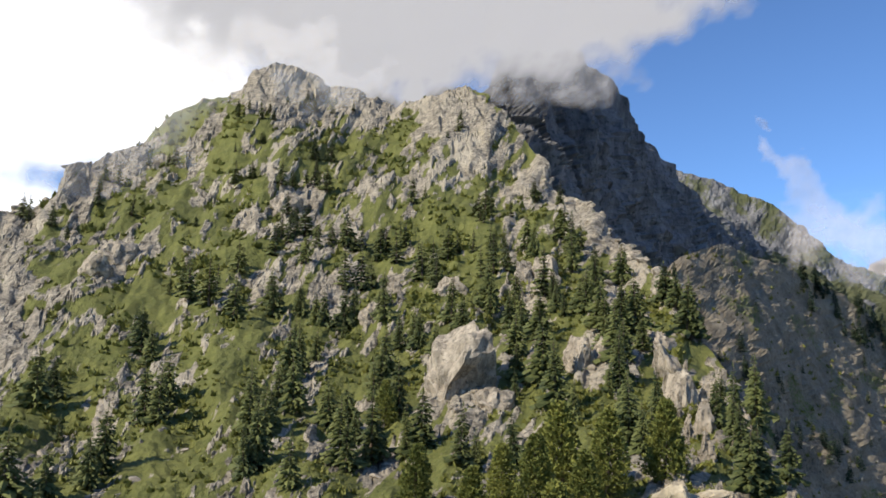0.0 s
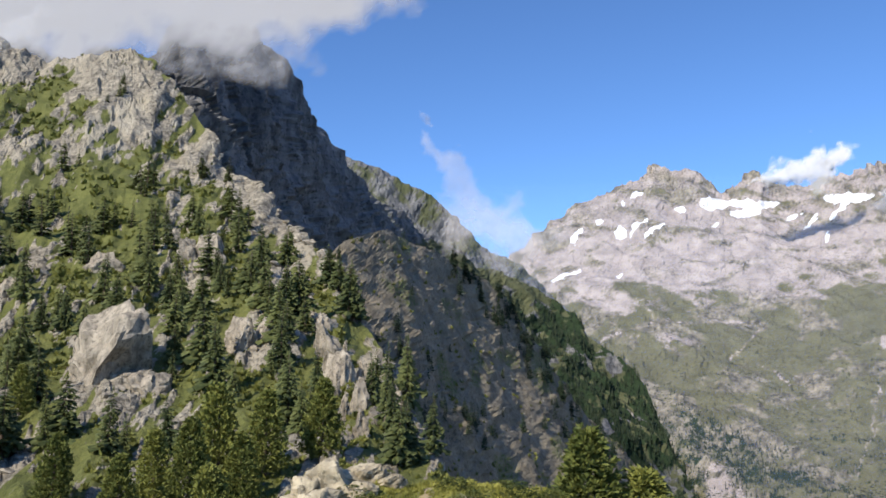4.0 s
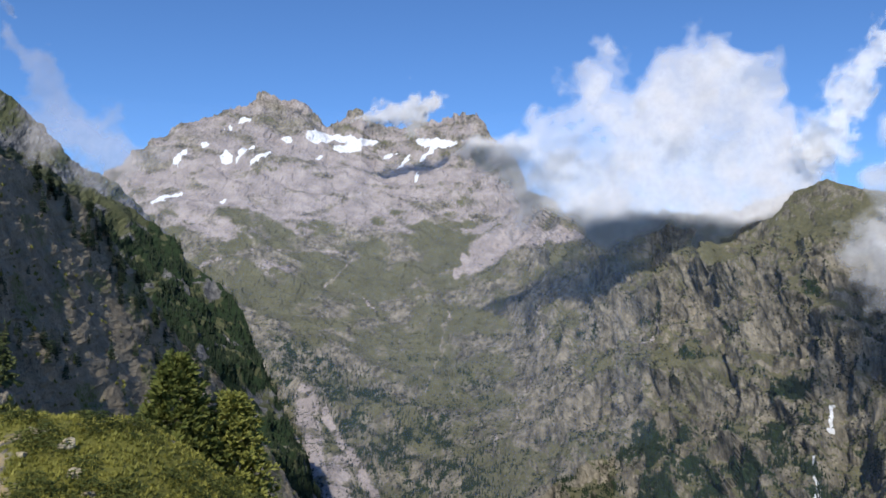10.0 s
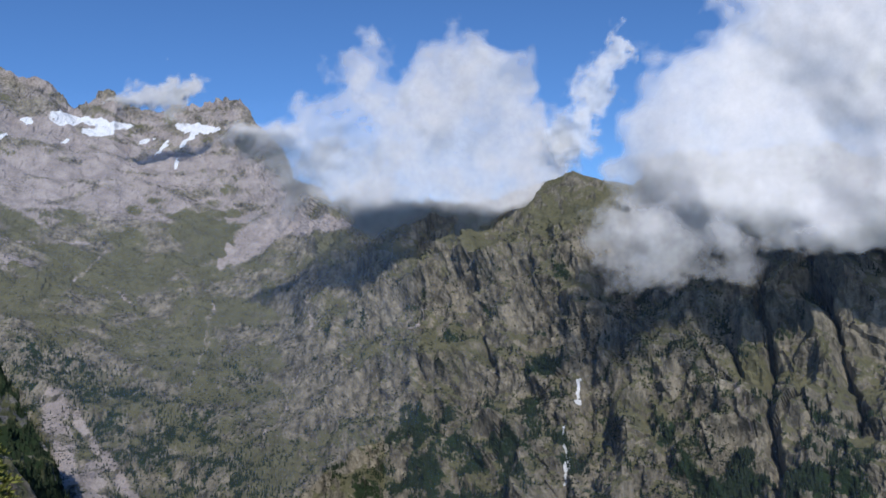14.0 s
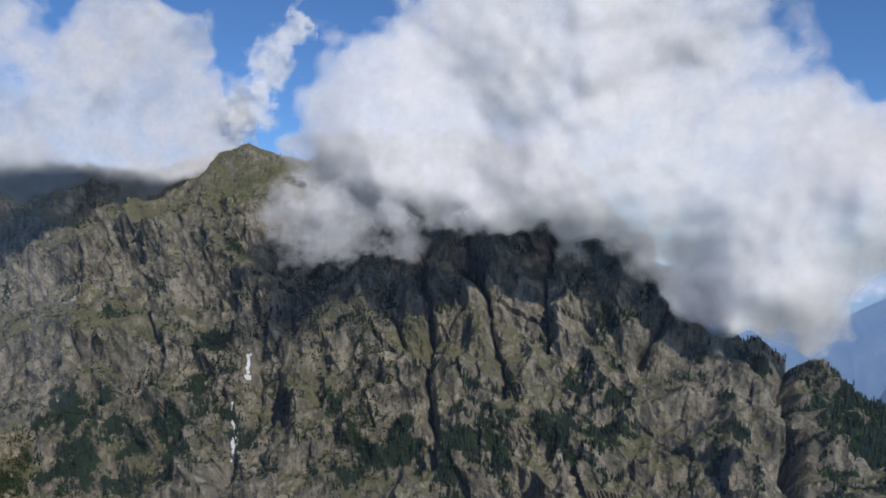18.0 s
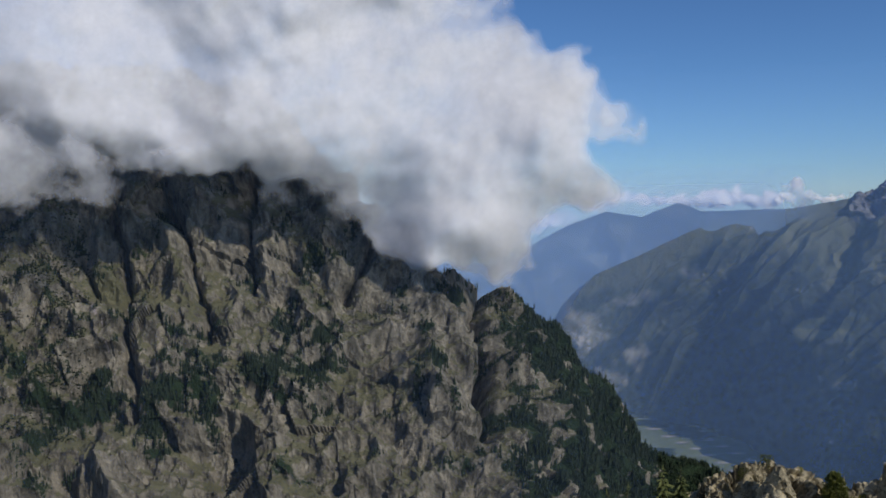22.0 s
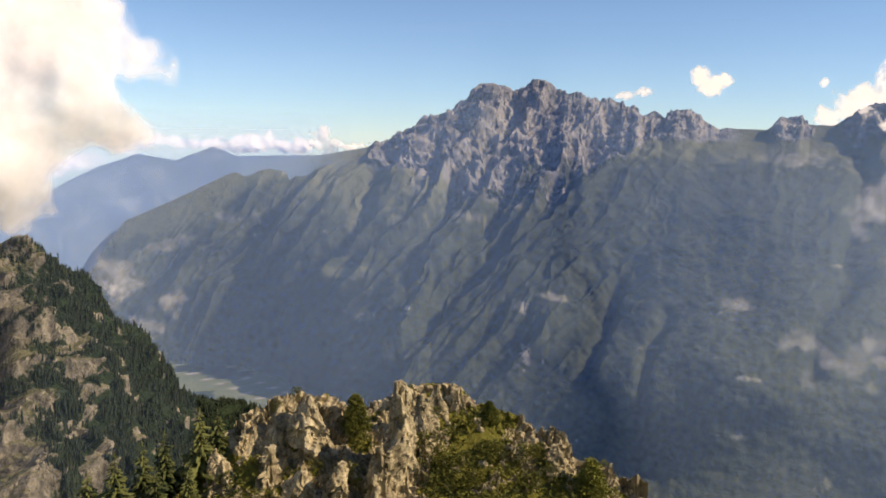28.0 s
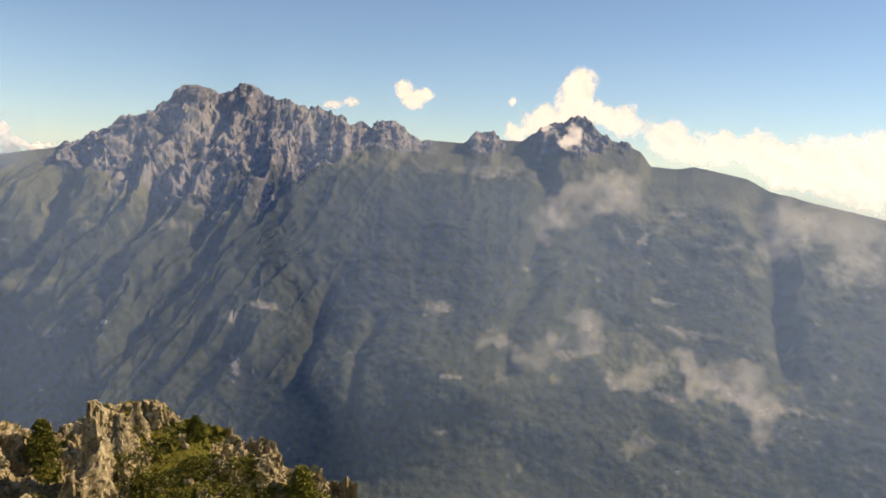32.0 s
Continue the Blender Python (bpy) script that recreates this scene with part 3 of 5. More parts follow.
# the great spur: a shaded flank from its gully up to its ridge, falling away again beyond
gully = np.interp(rng.el, [-26, -16.9, -14.8, -12.3, -8.6, -7.1, -5.2, -2.5, -0.1, 2], [131, 135.3, 135.7, 138.2, 140.8, 141.9, 144.2, 147.1, 150.9, 154]) + 0.8 * sway
keel = np.interp(rng.el, [-26, -19.3, -14.7, -8.2, -4.4, -1.8, 0.8, 3], [150, 155, 157.6, 160, 159.4, 158.6, 155.8, 155]) + 1.5 * sway
flank = np.clip((rng.az - gully) / np.maximum(keel - gully, 1.0), 0, 1)
spur_height = (480 * flank * flank * (3 - 2 * flank) - 300 * smooth(0, 9, rng.az - keel)) * (1 - smooth(-4.5, 0.8, rng.el)) * smooth(-23, -14, rng.el)
rng.d = rng.d - spur_height
# crags: buttresses, ledges and broken blocks
crags = smooth(-5.0, -2.6, rng.el - 0.33 * np.maximum(np.abs(rng.az - 144) - 4, 0) + 2.4 * (fbm(gp / 160.0, 3, 0.5, 72) - 0.5)) * smooth(131, 134, rng.az) * (1 - smooth(154, 158, rng.az))
crags = np.maximum(crags, smooth(-0.6, 1.0, rng.el + 1.5 * (fbm(gp / 120.0, 3, 0.5, 82) - 0.5) - 0.25 * np.abs(rng.az - 166)) * smooth(161.5, 163, rng.az) * (1 - smooth(169, 172, rng.az)))
crags = np.maximum(crags, smooth(-0.2, 0.9, rng.el + 0.8 * (fbm(gp / 90.0, 3, 0.5, 89) - 0.5)) * smooth(158.4, 159.2, rng.az) * (1 - smooth(160.6, 161.4, rng.az)))
crags *= 1 - smooth(0, 0.9, rng.az - gully) * (1 - smooth(-0.4, 0.7, rng.el))
buttress = ridged(np.stack([rng.az * 0.62 + 0.5 * sway, rng.el * 0.16, 0 * rib], -1), 3, 0.5, 73) - 0.5
ledge = (rng.el * 1.25 + 0.12 * (rng.az - 144) + 1.1 * fbm(gp / 260.0, 4, 0.5, 74)) % 1.0
amount += crags * (62 * buttress + 48 * (smooth(0.1, 0.85, ledge) - ledge) + 18 * facets(gp / 100.0, 87))
amount *= smooth(111, 123, rng.az)
amount = amount * np.where(crags > 0.3, 0.12 + 0.88 * smooth(-0.1, 1.1, rng.el[-1:] - rng.el), 0.04 + 0.96 * smooth(0.1, 3.0, rng.el[-1:] - rng.el))
amount += crags * (13 * facets(gp * (1 / 48.0, 1 / 48.0, 0.6 / 48.0), 88) + 6 * facets(gp / 23.0, 85))
for pts, w, deep in [([(163.5, 0.4), (164.2, -4), (163.2, -9), (162, -14)], 0.6, 110), ([(133.4, -3), (131, -8)], 0.5, 100), ([(127, -4.5), (124, -9)], 0.5, 100),
                     ([(138.5, -2.5), (135, -10)], 0.45, 100), ([(150, -9), (147.5, -16)], 0.5, 90), ([(142.5, -2.5), (140.6, -6)], 0.35, 80), ([(178, -2), (180, -12)], 0.9, 90), ([(153, -11), (151, -18)], 0.4, 70)]:
    amount -= 0.5 * deep * np.exp(-(line_dist(rng.az + 1.5 * sway, rng.el, pts) / w) ** 2)
rng.displace(amount)
rng.el = np.degrees(np.arctan2(rng.p[..., 2] - EYE, np.hypot(rng.p[..., 0], rng.p[..., 1])))
rng.az = np.degrees(np.arctan2(rng.p[..., 0], rng.p[..., 1])) % 360
gn = fbm(gp / 200.0, 5, 0.55, 77)
crest_el = curve(rng.az, [(104, -8), (120, -5), (126, -1.6), (134, 0), (143, 3.6), (154, 2), (166, 2.6), (174, 0.4), (186, -3), (206, -4)])
below = crest_el - rng.el
rng.cover[..., 3] = np.clip(smooth(1.5, 6.5, below + 6 * (gn - 0.5)) * 0.8 + 0.9 * (fbm(gp / 90.0, 4, 0.6, 79) - 0.5) - 1.2 * np.clip(patch(rng.az, rng.el, [(144.5, -8.2, 2.2, 0.7, 0), (138.5, -3, 2.5, 0.8, -10), (121, -9, 4, 1.0, 10), (131, -9, 2.5, 0.8, 0), (170.5, -13, 4, 2, -10), (176, -15, 4, 1.5, 0), (124, -5.5, 2, 0.6, 10), (117.5, -8.7, 2, 1.6, 0)]), 0, 1), 0, 1)
# denser forest right of the gully also puts the flank's shade into the colour
rng.cover[..., 3] = np.clip(rng.cover[..., 3] + 0.75 * smooth(-0.2, 0.5, rng.az - gully) * (1 - smooth(-3, 0.2, rng.el)) * (1 - smooth(2, 7, rng.az - keel)) - 0.2 * smooth(-0.2, 0.5, gully - rng.az) * smooth(-8, -4, rng.el) + 0.25 * smooth(0, 1, gully - rng.az) * (1 - smooth(-8, -4, rng.el)) * smooth(128, 134, rng.az), 0, 1)
pale = np.clip(patch(rng.az, rng.el, [(116.2, -9.6, 1.8, 1.8, 0), (143.4, -14.6, 0.8, 3.0, 0), (144.8, -14.4, 0.4, 2.6, 0), (153.0, -13.5, 0.3, 1.6, -15), (135.2, -11.6, 1.2, 0.5, 40), (123.8, -5.4, 1.8, 0.8, 10)]) + 0.9 * (fbm(gp / 70.0, 4, 0.6, 78) - 0.55), 0, 1) * smooth(0.4, 0.62, fbm(gp / 35.0, 4, 0.6, 83))
glade = np.clip(patch(rng.az, rng.el, [(145.0, -10.5, 2.2, 0.5, -4), (143.3, -11.2, 0.9, 0.6, 30), (139.5, -5.3, 1.8, 0.6, -12), (132.5, -12.0, 1.8, 0.5, 0), (119.5, -7.0, 2.5, 0.6, 10), (173.5, -10.9, 2.8, 0.45, -6), (177.5, -14.2, 3, 1.0, 0), (172.6, -3.2, 1.4, 0.3, 8), (170.6, -5.0, 0.9, 0.35, 40), (157.0, -18.7, 1.2, 0.3, 0), (171.2, -18.4, 2.0, 1.0, 20), (160.0, -0.9, 3, 0.8, 0), (166, -13, 2, 0.5, 0), (173.5, -15.2, 2.5, 0.6, 0), (180, -15, 2, 0.6, 0), (172, -9, 1.2, 0.3, -10), (163, -7.5, 0.8, 0.25, 0), (176, -5.2, 1.5, 0.4, 10), (152, -13.5, 1.2, 0.3, 0), (158, -15, 1.5, 0.3, 0)]) * 2.0 + 2.6 * (fbm(gp / 55.0, 5, 0.65, 80) - 0.66), 0, 1)
rng.cover[..., 3] = np.clip(rng.cover[..., 3] + 0.6 * (1 - smooth(126, 133, rng.az)) * smooth(0.3, 1.5, below) - 0.9 * pale - 1.0 * glade, 0, 1)
rng.cover[..., 0] = np.clip(0.75 - crags * (1 - 0.5 * smooth(0.55, 0.7, gn)) - 0.6 * pale - 0.25 * glade, 0, 1)
rng.cover[..., 1] = np.clip(0.4 * (gn - 0.3) + 0.3 * crags + 0.7 * pale + 0.5 * glade, 0, 1)
range_mat = terrain_material("hazy_range_rock", 19.0, rock=((0.078, 0.08, 0.084), (0.32, 0.315, 0.31)), grass=((0.065, 0.075, 0.042), (0.19, 0.195, 0.115)), forest=((0.010, 0.02, 0.014), (0.085, 0.10, 0.062)), relief=1.1, dots=0.15)
rng.build("far_range", range_mat, "far forested range with a jagged rocky crest", "mountain", 0.05)

# the last hills down the main valley
hills = Slope(98, 134, 260, 60, [(98, -4.0), (108, -4.6), (110.6, -4.6), (113.3, -3.1), (115.5, -2.0), (117.8, -1.2), (120.1, -1.6), (122.4, -0.7), (123.9, -1.3), (128, -1.2), (134, -1.2)], [(98, -13), (134, -13)], [(98, 4850), (134, 4850)], [(98, 4420), (134, 4420)])
lp = hills.points()
hills.displace(150 * (ridged(lp / 340.0, 5, 0.5, 81) - 0.5) * (0.12 + 0.88 * smooth(0.2, 3, np.abs(hills.v - 1) * 10)))
hills.cover[..., 3] = 0.6 + 1.6 * (fbm(lp / 120.0, 4, 0.6, 84) - 0.5)
hills.cover[..., 0] = 0.6
hills.build("distant_hills", range_mat, "distant wooded hills at the end of the valley", "hills", 0.02)

# the valley floor, out to the horizon, and the ground under the lookout
def ring_ground(name, radii, cols, height, cover, material, label):
    az, d = np.meshgrid(np.linspace(0, 360, cols, endpoint=False), np.array(radii))
    z = height(az, d)
    return grid_object(name, polar(az, d, 0) + np.stack([0 * z, 0 * z, z], -1), cover(az, d, z), material, label, "ground", wrap=True)


def floor_cover(az, d, z):
    c = np.zeros(az.shape + (4,))
    p = polar(az, d, 0)
    c[..., 0] = 0.9
    c[..., 1] = 0.8 * (value_noise(p / 260.0, 4) > 0.66)
    c[..., 3] = 0.9 * (value_noise(p / 330.0, 6) > 0.72)
    for bend in (0, 2.4):
        line = np.exp(-((az - 120.5 - bend - 6.5 * smooth(4100, 3200, d)) / 0.22) ** 2)
        c[..., 1] = np.maximum(c[..., 1], line)
        c[..., 0] *= 1 - line
    return c


fields_mat = terrain_material("valley_fields", 20.0, grass=((0.09, 0.12, 0.05), (0.21, 0.225, 0.11)), scree=((0.32, 0.28, 0.21), (0.42, 0.38, 0.3)))
ring_ground("ground", np.concatenate([np.linspace(0, 2600, 8), np.linspace(2650, 4300, 60), np.linspace(4350, 4980, 8)]), 420, lambda az, d: FLOOR_Z + 0 * d, floor_cover, fields_mat, "flat green valley floor with fields")

KNOLL = [(-20, -11), (9.3, -10.0), (11.7, -8.6), (15.3, -7.6), (18.1, -7.0), (21, -7.2), (23.5, -6.5), (26.4, -6.9), (29.8, -7.5), (33, -9.0), (38, -13), (44, -20), (60, -28)]


def lookout_height(az, d):
    a = (az + 180) % 360 - 180
    crest = np.tan(np.radians(np.interp(a, [k[0] for k in KNOLL], [k[1] for k in KNOLL], left=-14, right=-30)))
    side = smooth(46, 62, az) * (1 - smooth(205, 230, az))
    dip = np.where(d < 34, -0.24 * d - 0.9 * smooth(2, 12, d), 0)
    knoll = EYE + 34 * crest
    z = np.where(d < 34, dip * (1 - smooth(14, 34, d)) + knoll * smooth(14, 34, d), knoll - 0.42 * (d - 34))
    fall = -0.62 * d
    z = z * (1 - side) + fall * side
    behind = smooth(100, 130, np.abs(a))
    p = polar(az, d, 0)
    return z + behind * (1 - side) * 0.12 * d + 0.9 * smooth(6, 25, d) * (fbm(p / 6.0, 5, 0.5, 91) - 0.5)


def lookout_cover(az, d, z):
    c = np.zeros(az.shape + (4,))
    p = polar(az, d, 0)
    c[..., 0] = np.clip(0.95 - 1.5 * np.clip(fbm(p / 5.0, 4, 0.5, 93) - 0.56, 0, 1), 0, 1)
    path = np.exp(-((((az + 180) % 360 - 180) - 22.2 + 0.25 * (d - 30) + 3 * (fbm(p / 3.0, 3, 0.5, 95) - 0.5)) / 1.1) ** 2) * smooth(24, 28, d) * smooth(0.3, 0.46, fbm(p / 1.6, 4, 0.6, 96))
    c[..., 0] = np.clip(c[..., 0] - 0.9 * path, 0, 1)
    c[..., 1] = path
    return c


meadow_mat = terrain_material("alpine_meadow", 0.35, grass=((0.085, 0.095, 0.02), (0.26, 0.24, 0.052)), scree=((0.33, 0.25, 0.13), (0.5, 0.39, 0.22)))
ring_ground("lookout_ground", np.concatenate([np.linspace(0.01, 20, 16), np.linspace(20.6, 50, 70), np.geomspace(53, 1500, 24)]), 430, lookout_height, lookout_cover, meadow_mat, "grassy knoll with a worn footpath")


# ---- clouds and haze ----
def vapour(name, scale, dense, rough, tint=(0.43, 0.43, 0.435), even=0.4):
    """Cloud droplets: light scatters forwards and back, and thins out with the cover attribute and a fine noise."""
    m, n, l, p = nodes_of(name)
    n.remove(p)
    at = n.new("ShaderNodeAttribute")
    at.attribute_name = "cover"
    where = n.new("ShaderNodeNewGeometry").outputs["Position"]
    fine = noise_node(n, l, where, scale, 7.0, 0.62)
    a = math_node(n, l, "ADD", at.outputs["Alpha"], math_node(n, l, "MULTIPLY", math_node(n, l, "SUBTRACT", fine, 0.5), rough))
    a = math_node(n, l, "MULTIPLY", math_node(n, l, "SUBTRACT", a, 0.12), dense, True)
    out, clear = n.new("ShaderNodeMixShader"), n.new("ShaderNodeBsdfTransparent")
    l.new(a, out.inputs[0]), l.new(clear.outputs[0], out.inputs[1]), l.new(out.outputs[0], n["Material Output"].inputs[0])
    if even <= 0:
        white = n.new("ShaderNodeBsdfDiffuse" if even == 0 else "ShaderNodeBsdfTranslucent")
        white.inputs[0].default_value = (*tint, 1)
        l.new(white.outputs[0], out.inputs[2])
        return m
    white, thin = n.new("ShaderNodeBsdfDiffuse"), n.new("ShaderNodeBsdfTranslucent")
    white.inputs[0].default_value = thin.inputs[0].default_value = (*tint, 1)
    # normals are bent towards and away from the sun, to even out its light
    shell = n.new("ShaderNodeNewGeometry").outputs["Normal"]
    for k, sign in ((white, 1), (thin, -1)):
        turn = n.new("ShaderNodeVectorMath")
        turn.operation = "ADD"
        l.new(shell, turn.inputs[0])
        turn.inputs[1].default_value = tuple(float(sign * even * c) for c in polar(SUN_AZ, math.cos(radians(SUN_EL)), math.sin(radians(SUN_EL))))
        l.new(turn.outputs[0], k.inputs["Normal"])
    both = n.new("ShaderNodeAddShader")
    l.new(white.outputs[0], both.inputs[0]), l.new(thin.outputs[0], both.inputs[1])
    l.new(both.outputs[0], out.inputs[2])
    return m


def soft_sheets(name, sheets, material, label, category, normals=None):
    """One mesh of several grids of points with a density at each point; empty faces are left out."""
    verts, faces, alpha, base = [], [], [], 0
    for q, al in sheets:
        r, c = al.shape
        i = np.arange(r * c).reshape(r, c) + base
        keep = (np.maximum(np.maximum(al[:-1, :-1], al[1:, 1:]), np.maximum(al[1:, :-1], al[:-1, 1:])) > 0.01).reshape(-1)
        faces.append(np.stack([i[:-1, :-1], i[:-1, 1:], i[1:, 1:], i[1:, :-1]], -1).reshape(-1, 4)[keep])
        verts.append(q.reshape(-1, 3)), alpha.append(al.reshape(-1))
        base += r * c
    verts, faces, alpha = np.concatenate(verts), np.concatenate(faces), np.concatenate(alpha)
    used, back = np.unique(faces, return_inverse=True)
    me = bpy.data.meshes.new(name)
    me.from_pydata(verts[used].tolist(), [], back.reshape(-1, 4).tolist())
    col = np.ones((len(used), 4), dtype=np.float32)
    col[:, 3] = alpha[used]
    me.attributes.new("cover", "FLOAT_COLOR", "POINT").data.foreach_set("color", col.reshape(-1))
    me.polygons.foreach_set("use_smooth", np.ones(len(me.polygons), dtype=bool))
    me.materials.append(material)
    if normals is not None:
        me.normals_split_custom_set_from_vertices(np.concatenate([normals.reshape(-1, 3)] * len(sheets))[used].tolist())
    return tagged(new(name, me), label, category, kind="stuff")


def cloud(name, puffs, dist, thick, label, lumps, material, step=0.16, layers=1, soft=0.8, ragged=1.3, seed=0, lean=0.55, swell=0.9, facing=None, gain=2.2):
    """A billowing cloud: nested soft shells over puffs of (azimuth, elevation, half width, half height)."""
    a0, a1 = min(p[0] - 1.8 * p[2] for p in puffs), max(p[0] + 1.8 * p[2] for p in puffs)
    e0, e1 = min(p[1] - 1.8 * p[3] for p in puffs), max(p[1] + 1.8 * p[3] for p in puffs)
    az, el = np.meshgrid(np.linspace(a0, a1, max(int((a1 - a0) / step), 12)), np.linspace(e0, e1, max(int((e1 - e0) / step), 10)))
    p = polar(az, dist + 0 * az, EYE + dist * np.tan(np.radians(el)))
    wide = np.degrees(lumps / dist)
    wa = az + 1.5 * wide * (fbm(p / (lumps * 1.3), 4, 0.6, seed + 201) - 0.5)
    we = el + 1.5 * wide * (fbm(p / (lumps * 1.3), 4, 0.6, seed + 211) - 0.5)
    total, dome = 0, 0
    for a, e, w, h in puffs:
        total = total + gain * np.exp(-1.5 * (((wa - a) / w) ** 2 + ((we - e) / h) ** 2))
        dome = dome + np.exp(-0.8 * (((az - a) / w) ** 2 + ((el - e) / h) ** 2))
    dens = 1 - np.exp(-total)
    # facing turns the sheet, to catch the sun more or less
    slant = 1.0 if facing is None else 1.0 / np.cos(np.radians(np.clip(az - facing, -55, 55)))
    puffy = fbm(p / (lumps * 1.1), 4, 0.42, seed + 131)
    bulge = thick * (0.6 * dens ** 2 + 1.6 * (puffy - 0.5) * smooth(0.2, 0.9, dens))
    billow = fbm(p / lumps, 6, 0.6, seed + 101)
    fray = fbm(p / (lumps * 0.3), 4, 0.6, seed + 151)
    dens = dens + ragged * (0.36 * (billow - 0.5) + 0.2 * (fray - 0.5)) * (1.25 - 0.85 * smooth(0.5, 1.0, dens))
    sheets = []
    for k in range(layers):
        lev = 0.12 + 0.30 * k / layers
        d = (dist + thick * 0.07 * (layers - k) - bulge) * slant
        sheets.append((polar(az, d, EYE + d * np.tan(np.radians(el))), smooth(0, soft, dens - lev)))
    # even droplet scatter put into custom normals: a separate swell, tilted along the sun
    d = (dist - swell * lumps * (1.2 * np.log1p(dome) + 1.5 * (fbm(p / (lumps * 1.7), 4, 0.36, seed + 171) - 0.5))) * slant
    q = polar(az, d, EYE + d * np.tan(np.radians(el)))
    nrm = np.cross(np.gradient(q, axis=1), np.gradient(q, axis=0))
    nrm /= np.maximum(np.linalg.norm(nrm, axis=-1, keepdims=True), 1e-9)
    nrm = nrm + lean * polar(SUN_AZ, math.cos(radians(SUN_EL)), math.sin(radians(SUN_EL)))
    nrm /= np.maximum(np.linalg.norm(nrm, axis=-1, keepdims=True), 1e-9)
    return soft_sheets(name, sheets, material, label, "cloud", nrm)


near_vapour = vapour("summit_cloud_vapour", 0.012, 1.3, 0.35, (0.93, 0.93, 0.94), 0)
# the ridge cloud's shade is put into this grey tint
grey_vapour = vapour("shaded_cloud_vapour", 0.012, 1.5, 0.3, (0.35, 0.35, 0.365), 0)
bright_vapour = vapour("cumulus_vapour", 0.008, 1.3, 0.7, (0.84, 0.835, 0.85), 0)
mist_vapour = vapour("thin_mist_vapour", 0.012, 0.8, 0.6, (0.66, 0.65, 0.65), 0)
far_vapour = vapour("far_cumulus_vapour", 0.006, 1.6, 0.5, (0.9, 0.89, 0.87), 0)
backlit_vapour = vapour("backlit_cumulus_vapour", 0.008, 1.4, 0.6, (0.82, 0.81, 0.79), -1)
backlit_mist = vapour("backlit_mist_vapour", 0.012, 0.62, 0.6, (0.8, 0.8, 0.8), -1)

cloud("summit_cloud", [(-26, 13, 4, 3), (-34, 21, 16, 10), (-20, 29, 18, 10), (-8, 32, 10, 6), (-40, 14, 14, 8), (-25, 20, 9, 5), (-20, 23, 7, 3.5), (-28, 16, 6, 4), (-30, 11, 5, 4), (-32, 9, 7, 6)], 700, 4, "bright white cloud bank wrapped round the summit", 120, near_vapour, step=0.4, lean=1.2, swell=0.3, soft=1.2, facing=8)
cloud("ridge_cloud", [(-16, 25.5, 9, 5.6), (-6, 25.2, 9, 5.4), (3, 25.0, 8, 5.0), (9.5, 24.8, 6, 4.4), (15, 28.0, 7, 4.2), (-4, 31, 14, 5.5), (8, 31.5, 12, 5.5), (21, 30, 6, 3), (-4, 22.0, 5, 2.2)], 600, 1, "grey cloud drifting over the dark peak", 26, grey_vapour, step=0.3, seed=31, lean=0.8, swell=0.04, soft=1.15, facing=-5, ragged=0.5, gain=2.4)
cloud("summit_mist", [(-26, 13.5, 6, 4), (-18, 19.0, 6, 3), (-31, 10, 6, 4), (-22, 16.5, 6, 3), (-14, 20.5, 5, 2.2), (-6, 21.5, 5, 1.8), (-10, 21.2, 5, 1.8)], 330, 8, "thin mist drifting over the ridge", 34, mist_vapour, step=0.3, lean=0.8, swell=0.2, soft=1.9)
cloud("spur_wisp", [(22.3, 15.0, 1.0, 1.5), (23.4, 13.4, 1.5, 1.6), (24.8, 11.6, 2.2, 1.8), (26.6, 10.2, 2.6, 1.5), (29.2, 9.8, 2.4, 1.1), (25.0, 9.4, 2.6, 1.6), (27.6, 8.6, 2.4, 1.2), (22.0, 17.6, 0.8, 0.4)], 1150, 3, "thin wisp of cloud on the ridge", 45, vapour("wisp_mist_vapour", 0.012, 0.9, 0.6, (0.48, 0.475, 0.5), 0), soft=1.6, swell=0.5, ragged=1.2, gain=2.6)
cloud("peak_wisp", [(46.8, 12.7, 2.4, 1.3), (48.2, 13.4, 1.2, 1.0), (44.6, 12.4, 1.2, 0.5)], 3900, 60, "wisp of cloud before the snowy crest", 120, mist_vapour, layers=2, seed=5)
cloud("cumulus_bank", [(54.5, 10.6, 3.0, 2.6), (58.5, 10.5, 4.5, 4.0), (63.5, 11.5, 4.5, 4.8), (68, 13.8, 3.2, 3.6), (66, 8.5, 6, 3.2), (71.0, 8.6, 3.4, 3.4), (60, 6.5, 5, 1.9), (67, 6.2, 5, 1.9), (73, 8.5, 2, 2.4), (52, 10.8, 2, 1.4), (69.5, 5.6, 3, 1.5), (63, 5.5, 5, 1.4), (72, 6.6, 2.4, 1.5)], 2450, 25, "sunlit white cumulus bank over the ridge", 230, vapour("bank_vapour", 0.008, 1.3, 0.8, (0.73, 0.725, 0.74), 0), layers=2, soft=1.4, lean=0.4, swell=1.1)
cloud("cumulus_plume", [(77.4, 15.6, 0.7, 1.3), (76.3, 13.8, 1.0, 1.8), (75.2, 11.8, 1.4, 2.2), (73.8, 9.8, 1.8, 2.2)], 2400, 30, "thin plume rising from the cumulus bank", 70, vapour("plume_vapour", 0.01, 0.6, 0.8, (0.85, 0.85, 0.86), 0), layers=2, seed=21)
